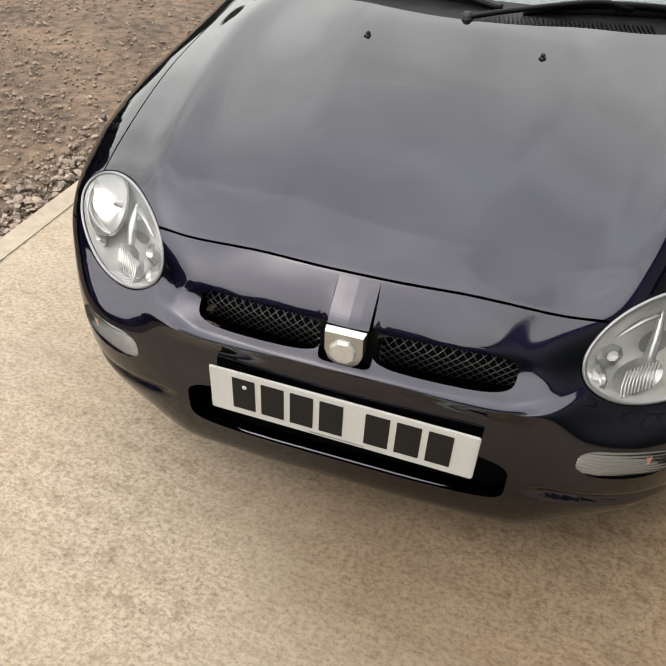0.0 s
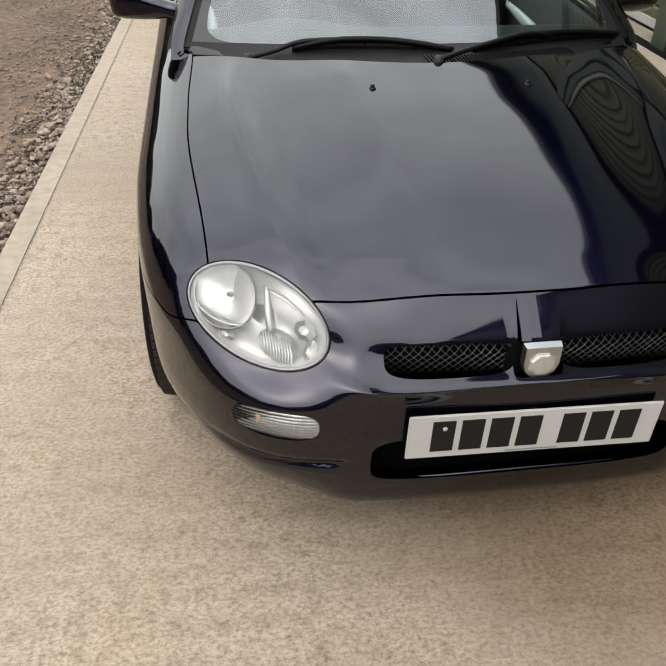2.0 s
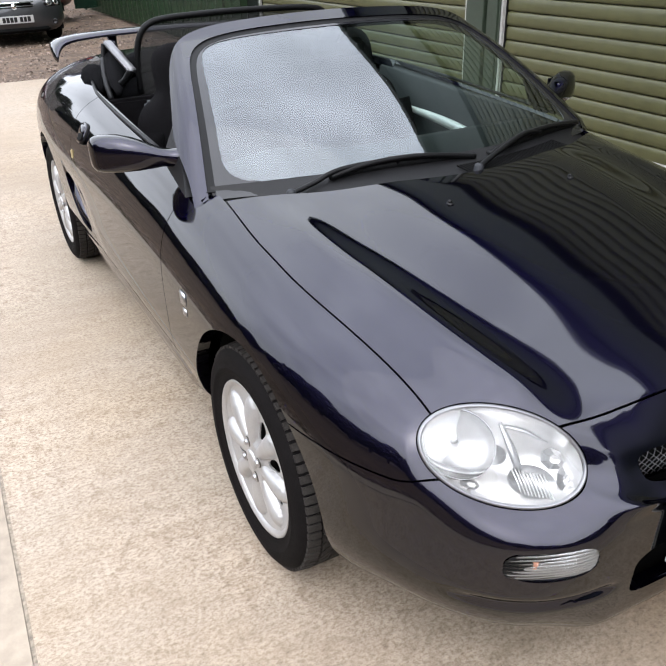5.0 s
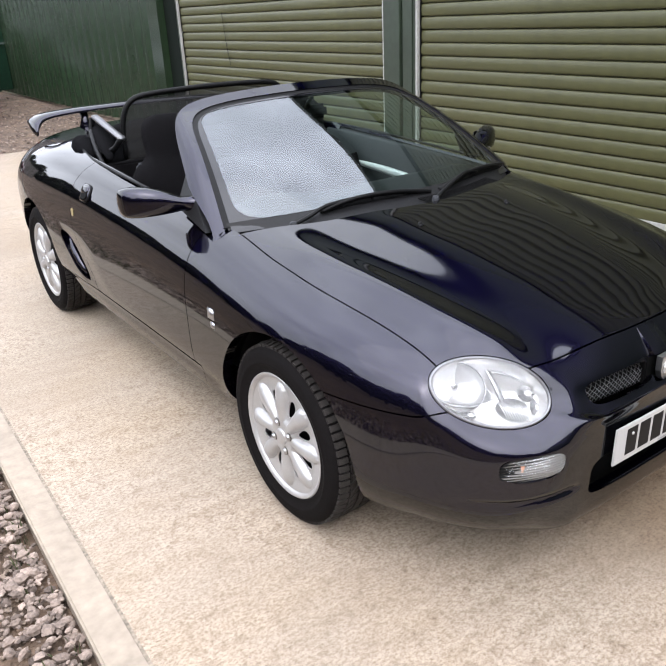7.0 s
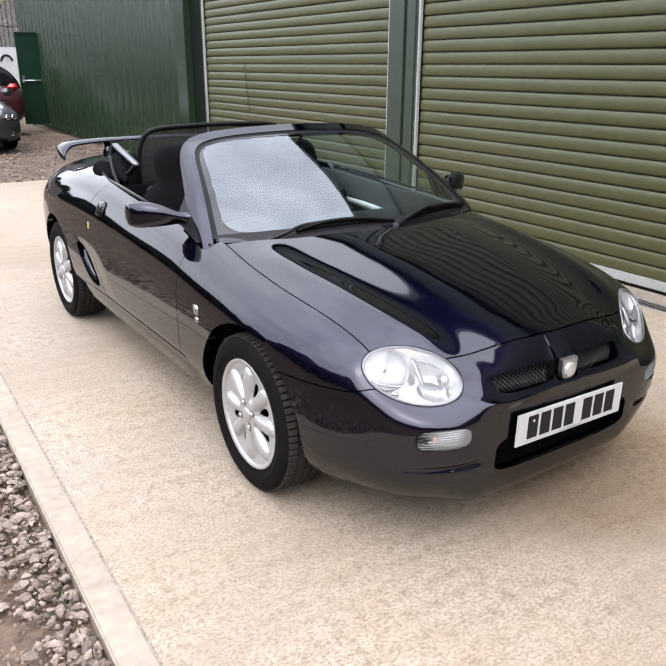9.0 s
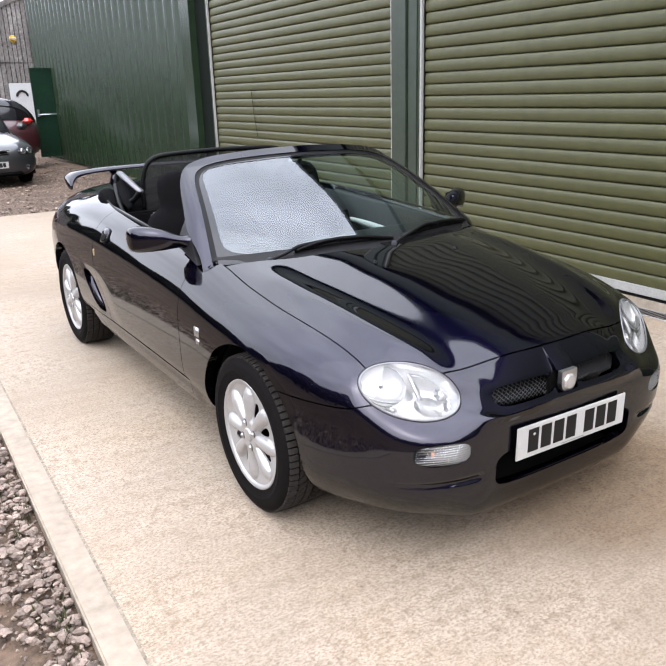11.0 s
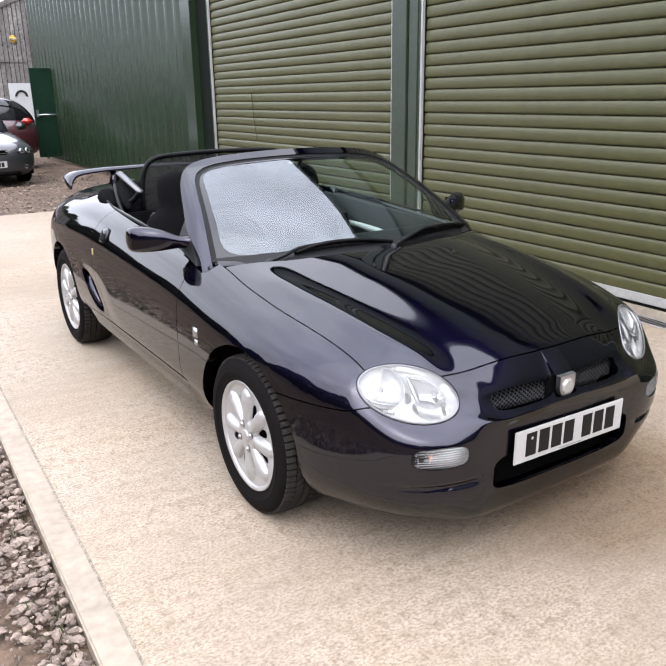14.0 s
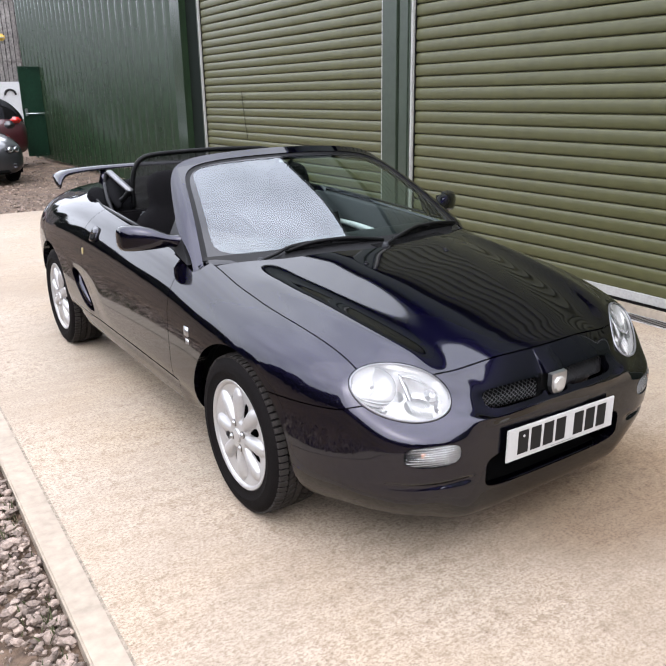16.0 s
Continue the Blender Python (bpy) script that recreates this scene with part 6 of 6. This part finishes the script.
def folded_hood():
    """The folded hood: cloth rolls, frame bars and links behind the seats."""
    ob = empty("folded_hood")
    ob.parent = CAR
    part("cloth_roll", tube(smooth_line([(-0.58, 2.02, 0.86), (-0.40, 2.04, 0.925), (0, 2.05, 0.94), (0.40, 2.04, 0.925), (0.58, 2.02, 0.86)], 6), 0.085, 14, 0.55), HOOD, ob, "folded black hood cloth", True)
    part("cloth_roll", tube(smooth_line([(-0.55, 1.90, 0.83), (-0.38, 1.92, 0.885), (0, 1.93, 0.90), (0.38, 1.92, 0.885), (0.55, 1.90, 0.83)], 6), 0.07, 14, 0.6), HOOD, ob, smooth=True)
    part("cloth_roll", tube(smooth_line([(-0.56, 1.99, 0.90), (-0.42, 1.98, 0.962), (-0.15, 1.98, 0.978), (0.15, 1.98, 0.972), (0.42, 1.98, 0.962), (0.56, 1.99, 0.90)], 6), 0.062, 12, 0.7), HOOD, ob, smooth=True)
    for s in (-1, 1):
        part("side_fold", tube(smooth_line([(s * 0.585, 1.72, 0.885), (s * 0.555, 1.84, 0.940), (s * 0.52, 1.98, 0.985), (s * 0.50, 2.10, 0.955)], 5), [0.012, 0.020, 0.028, 0.034, 0.040, 0.044, 0.047, 0.049, 0.050, 0.050, 0.050, 0.048, 0.045, 0.042, 0.038, 0.030], 10, 0.8), HOOD, ob, "bunched hood cloth beside the rail", True)
        b = block(-0.017, 0.017, -0.150, 0.150, -0.010, 0.010, 0.004)
        bmesh.ops.transform(b, matrix=pose(s * 0.535, 1.83, 1.012, 15.5, 0, -3 * s), verts=b.verts[:])
        part("side_rail", b, RAILGREY, ob, "bare aluminium hood rail", True)
        part("link", tube([(s * 0.555, 1.97, 1.045), (s * 0.575, 1.99, 0.94), (s * 0.58, 1.93, 0.86)], 0.016, 8), SEAL, ob, smooth=True)
        part("link", tube(smooth_line([(s * 0.53, 1.69, 0.975), (s * 0.56, 1.75, 0.92), (s * 0.60, 1.88, 0.90), (s * 0.60, 2.0, 0.88)], 5), 0.014, 8), SEAL, ob, smooth=True)
        part("link", tube(smooth_line([(s * 0.61, 1.76, 0.86), (s * 0.60, 1.86, 0.93), (s * 0.575, 1.96, 0.99)], 5), 0.012, 8), TRIM, ob, smooth=True)
        part("quarter_flap", tube(smooth_line([(s * 0.62, 1.86, 0.87), (s * 0.62, 1.98, 0.925), (s * 0.60, 2.08, 0.915)], 5), [0.02, 0.035, 0.045, 0.05, 0.055, 0.055, 0.05, 0.045, 0.04, 0.03, 0.02], 10, 0.9), HOOD, ob, smooth=True)
        part("belt_anchor", block(s * 0.50 - 0.035, s * 0.50 + 0.035, 1.50, 1.56, 0.62, 0.88, 0.012, 2), DASH, ob, "grey seat-belt post", True)


folded_hood()


# ---------------------------------------------------------------- beyond the slab
def parked_car(name, rows, cabin, m, paint, label):
    ob = empty(name, m)
    v, f = shell(rows, 110, 44)
    arches = lambda q: np.where(np.abs(q[:, 0]) > 0.5, np.minimum(np.hypot(q[:, 1] - 0.85, q[:, 2] - 0.31), np.hypot(q[:, 1] - 3.45, q[:, 2] - 0.31)) - 0.345, 1.0)
    v, f = clip(v, f, arches)
    panel("body", v, f, paint, ob, 0.03)
    v, f = shell(cabin, 70, 40)
    v, f = clip(v, f, lambda q: q[:, 2] - 0.80)
    glass_v, glass_f = clip(v, f, lambda q: 1.36 - q[:, 2])
    inner_v = np.array(glass_v)
    inner_v[:, :3] = inner_v[:, :3] * (0.985, 1.0, 1.0) + (0, 0.012, -0.006)
    panel("cabin_frame", inner_v, glass_f, GAP, ob, 0.01, "black cabin frame")
    for name, cut in (("windscreen", lambda q: np.minimum(0.60 - np.abs(q[:, 0]), 2.3 - q[:, 1])), ("rear_window", lambda q: np.minimum(0.60 - np.abs(q[:, 0]), q[:, 1] - 2.8))) + tuple(("side_window", lambda q, s=s, a=a, b=b: np.minimum(s * q[:, 0] - 0.62, np.minimum(q[:, 1] - a, b - q[:, 1]))) for s in (-1, 1) for a, b in ((1.36, 2.56), (2.60, 3.9))):
        pane_v, pane_f = clip(glass_v, glass_f, cut)
        panel(name, pane_v, pane_f, FRIT, ob, 0.01, "dark car window")
    roof_v, roof_f = clip(v, f, lambda q: q[:, 2] - 1.36)
    panel("roof", roof_v, roof_f, paint, ob, 0.01)
    for s in (-1, 1):
        for y in (0.85, 3.45):
            w = empty("wheel")
            w.parent = ob
            w.matrix_basis = pose(s * 0.80, y, 0.31, 0, 0, 0 if s < 0 else 180)
            q, g = lathe([(0.19, 0.0), (0.22, -0.012), (0.27, -0.008), (0.305, 0.02), (0.31, 0.05), (0.31, 0.15), (0.29, 0.19), (0.2, 0.19)], 40)
            link_mesh("tyre", q, g, RUBBER, w, True)
            q, g = lathe([(0.001, 0.02), (0.05, 0.015), (0.06, 0.03), (0.16, 0.02), (0.19, 0.0), (0.195, 0.02), (0.19, 0.18)], 30)
            link_mesh("rim", q, g, ALLOY, w, True)
        part("mirror", block(s * 0.92 - 0.09, s * 0.92 + 0.09, 1.42, 1.52, 0.93, 1.07, 0.03, 3), paint, ob, smooth=True)
    part("underbody", block(-0.75, 0.75, 0.2, 4.1, 0.2, 0.35), GAP, ob)
    return tagged(ob, label, "car")


SALOON = [
    (0.00, 0.00, 0.42, 0.42, 0.42, 2.4, 2.4), (0.02, 0.40, 0.56, 0.42, 0.26, 2.8, 3.5), (0.06, 0.62, 0.65, 0.43, 0.19, 3.2, 4.0), (0.16, 0.76, 0.72, 0.44, 0.17, 3.6, 4.0),
    (0.35, 0.83, 0.78, 0.46, 0.17, 4.0, 4.0), (0.80, 0.87, 0.86, 0.50, 0.17, 4.0, 4.0), (1.30, 0.88, 0.94, 0.52, 0.18, 4.0, 4.0), (2.40, 0.88, 0.97, 0.52, 0.18, 4.0, 4.0),
    (3.50, 0.88, 0.99, 0.54, 0.20, 4.0, 4.0), (4.10, 0.84, 0.98, 0.56, 0.24, 3.6, 3.6), (4.36, 0.68, 0.88, 0.56, 0.30, 3.0, 3.0), (4.42, 0.0, 0.60, 0.60, 0.60, 2.4, 2.4)]
CABIN = [(1.20, 0.02, 0.90, 0.88, 0.80, 2.4, 2.4), (1.30, 0.70, 0.98, 0.80, 0.70, 3.0, 3.0), (1.75, 0.72, 1.28, 0.80, 0.70, 3.2, 3.0), (2.15, 0.72, 1.42, 0.80, 0.70, 3.2, 3.0), (2.9, 0.71, 1.43, 0.80, 0.70, 3.2, 3.0), (3.5, 0.69, 1.30, 0.80, 0.70, 3.2, 3.0), (3.95, 0.6, 1.0, 0.80, 0.70, 3.0, 3.0), (4.05, 0.02, 0.88, 0.86, 0.80, 2.4, 2.4)]


def silver_saloon():
    ob = parked_car("saloon_car", SALOON, CABIN, pose(0.36, 12.15, -0.03, 0, 0, 2), SILVERCAR, "dark silver saloon car parked facing the slab")
    part("grille", block(-0.30, 0.30, 0.005, 0.06, 0.545, 0.635, 0.03, 3), GAP, ob, "dark twin-slat grille", True)
    part("grille_bar", block(-0.31, 0.31, -0.006, 0.03, 0.636, 0.652, 0.006), CHROME, ob, "chrome grille strip", True)
    part("grille_bar", block(-0.30, 0.30, -0.004, 0.03, 0.585, 0.595, 0.004), SATIN, ob, smooth=True)
    part("grille_badge", block(-0.035, 0.035, -0.012, 0.02, 0.545, 0.640, 0.008), CHROME, ob, "bright grille badge", True)
    part("lower_grille", block(-0.50, 0.50, -0.004, 0.06, 0.20, 0.27, 0.02, 2), GAP, ob, "dark lower grille", True)
    p = empty("number_plate")
    p.parent = ob
    part("plate", block(-0.26, 0.26, -0.024, -0.004, 0.345, 0.455, 0.004), PLATE, p, "white number plate")
    x = -0.215
    for k in range(7):
        part("character_bar", block(x, x + 0.047, -0.0255, -0.0235, 0.362, 0.438), INK, p, "plain dark bar")
        x += 0.0585 + (0.03 if k == 3 else 0)
    for s in (-1, 1):
        h = empty("headlight")
        h.parent = ob
        h.matrix_basis = pose(s * 0.615, 0.098, 0.615, -18, 0, 30 * s)
        part("lens", block(-0.165, 0.165, -0.012, 0.03, -0.055, 0.055, 0.028, 3), FRIT, h, "dark-rimmed clear lens", True)
        for dx in (-0.075, 0.06):
            q, g = lathe([(0.001, -0.006), (0.03, -0.012), (0.044, -0.020), (0.048, -0.016), (0.048, 0.02)], 24)
            b = link_mesh("bowl", q, g, CHROME, h, True)
            b.matrix_basis = pose(s * dx, 0.0, 0.0, 0, 0, 90)
        q, g = lathe([(0.001, -0.004), (0.03, -0.008), (0.038, -0.012), (0.042, 0.0)], 20)
        fog = link_mesh("fog_lamp", q, g, FRIT, ob, True)
        fog.matrix_basis = pose(s * 0.60, 0.052, 0.335, 0, 0, 90 - 25 * s)


silver_saloon()
HATCH = [r if r[0] < 3.4 else (r[0], r[1], r[2] + 0.04, *r[3:]) for r in SALOON]
HATCH_CABIN = CABIN[:4] + [(2.9, 0.71, 1.44, 0.80, 0.70, 3.2, 3.0), (3.6, 0.70, 1.41, 0.80, 0.70, 3.2, 3.0), (4.0, 0.69, 1.34, 0.80, 0.70, 3.2, 3.0), (4.26, 0.66, 1.10, 0.80, 0.70, 3.0, 3.0), (4.36, 0.02, 0.95, 0.90, 0.80, 2.4, 2.4)]
RED = parked_car("hatchback_car", HATCH, HATCH_CABIN, pose(-2.31, 16.6, -0.03, 0, 0, -93), REDCAR, "dark red car parked side-on behind the saloon")
RED.scale = (1.0, 1.0, 1.12)
for s in (-1, 1):
    part("tail_lamp", block(s * 0.74 - 0.07, s * 0.74 + 0.07, 4.00, 4.22, 0.87, 0.99, 0.04, 3), TAIL, RED, "red tail lamp", True)


def door_leaf():
    """A steel door leaf standing open, with a bar across its inner side."""
    ob = empty("open_door", pose(2.965, 17.32, -0.02, 0, 0, 4))
    part("leaf", block(-0.69, 0.075, -0.025, 0.02, 0.13, 2.20, 0.004), DOORGREEN, ob, "deep green steel door leaf")
    for x0, x1, z0, z1 in ((-0.70, -0.655, 0.13, 2.20), (0.040, 0.085, 0.13, 2.20), (-0.655, 0.040, 2.155, 2.20), (-0.655, 0.040, 0.13, 0.175)):
        part("edge_fold", block(x0, x1, -0.045, -0.026, z0, z1, 0.004), DOORGREEN, ob)
    part("push_bar", tube([(-0.65, -0.085, 1.13), (0.03, -0.085, 1.13)], 0.017, 10), SATIN, ob, "steel push bar", True)
    for x in (-0.63, 0.01):
        part("bar_bracket", block(x - 0.025, x + 0.025, -0.10, -0.026, 1.08, 1.25, 0.008), SATIN, ob, "bar bracket")
    part("hold_block", block(-0.10, 0.06, -0.12, 0.05, -0.05, 0.13, 0.015), EDGE, ob, "pale concrete block holding the door")
    tagged(ob, "deep green steel door leaf standing open against the corrugated wall", "door")


door_leaf()


def timber_building():
    """A shed clad in weathered upright boards, its verge rising to one side."""
    ob = empty("timber_shed", pose(3.4, 24.0, 0, 0, 0, 0))
    top = lambda x: 4.22 + 0.46 * (x + 0.2)
    rng = random.Random(3)
    x = -9.0
    while x < 3.0:
        w = 0.135 + rng.uniform(-0.012, 0.012)
        for lo, hi, dy in ((-0.1, 2.62, 0.0), (2.60, None, -0.03)):
            d = dy + rng.uniform(0, 0.018)
            t0, t1 = (hi, hi) if hi else (max(2.7, top(x)), max(2.7, top(x + w)))
            v = [(x, d, lo), (x + w - 0.020, d, lo), (x + w - 0.020, d, t1), (x, d, t0), (x, d + 0.03, lo), (x + w - 0.020, d + 0.03, lo), (x + w - 0.020, d + 0.03, t1), (x, d + 0.03, t0)]
            link_mesh("board", v, [(0, 1, 2, 3), (1, 5, 6, 2), (0, 3, 7, 4), (3, 2, 6, 7)], TIMBER, ob, False)
        x += w
    v = [(-9, 0.05, -0.1), (3, 0.05, -0.1), (3, 0.05, top(3)), (-4, 0.05, top(-4)), (-9, 0.05, top(-4))]
    v += [(a, 0.2, c) for a, b, c in v]
    link_mesh("back_wall", v, [(0, 1, 2, 3, 4), (9, 8, 7, 6, 5), (3, 2, 7, 8)], GAP, ob, False)
    v = [(-4.0, -0.08, top(-4)), (3, -0.08, top(3)), (3, -0.08, top(3) + 0.16), (-4.0, -0.08, top(-4) + 0.16)]
    v += [(a, 3.0, c) for a, b, c in v]
    link_mesh("roof_edge", v, [(0, 1, 2, 3), (3, 2, 6, 7), (0, 4, 5, 1)], TIMBER, ob, False, "weathered verge board")
    tagged(ob, "shed clad in weathered grey upright boards", "shed")
    al = empty("alarm_box", pose(3.33, 23.93, 3.28))
    part("case", block(-0.105, 0.105, -0.06, 0.02, -0.105, 0.105, 0.045, 3), YELLOW, al, "yellow plastic case", True)
    part("bar", block(-0.07, 0.07, -0.068, -0.058, -0.02, 0.015), GREYINK, al, "plain bar of unreadable writing")
    tagged(al, "yellow plastic alarm box high on the boarded wall", "alarm box")
    sg = empty("sign_board", pose(3.19, 23.2, 0.95))
    part("board", block(-0.32, 0.34, -0.02, 0.02, -0.1, 1.01, 0.01), WHITE, sg, "white board")
    arc = [(0.03 + 0.16 * math.cos(a), -0.03, 0.62 + 0.16 * math.sin(a)) for a in [math.pi * k / 12 for k in range(13)]]
    part("arc", tube(arc, 0.035, 6, 1.0), INK, sg, "thick black arc")
    for x in (-0.28, 0.36):
        part("leg", block(x - 0.03, x + 0.03, -0.02, 0.02, -1.05, -0.1), TIMBER, sg)
    tagged(sg, "white board with a thick black arc standing before the shed", "sign")


timber_building()
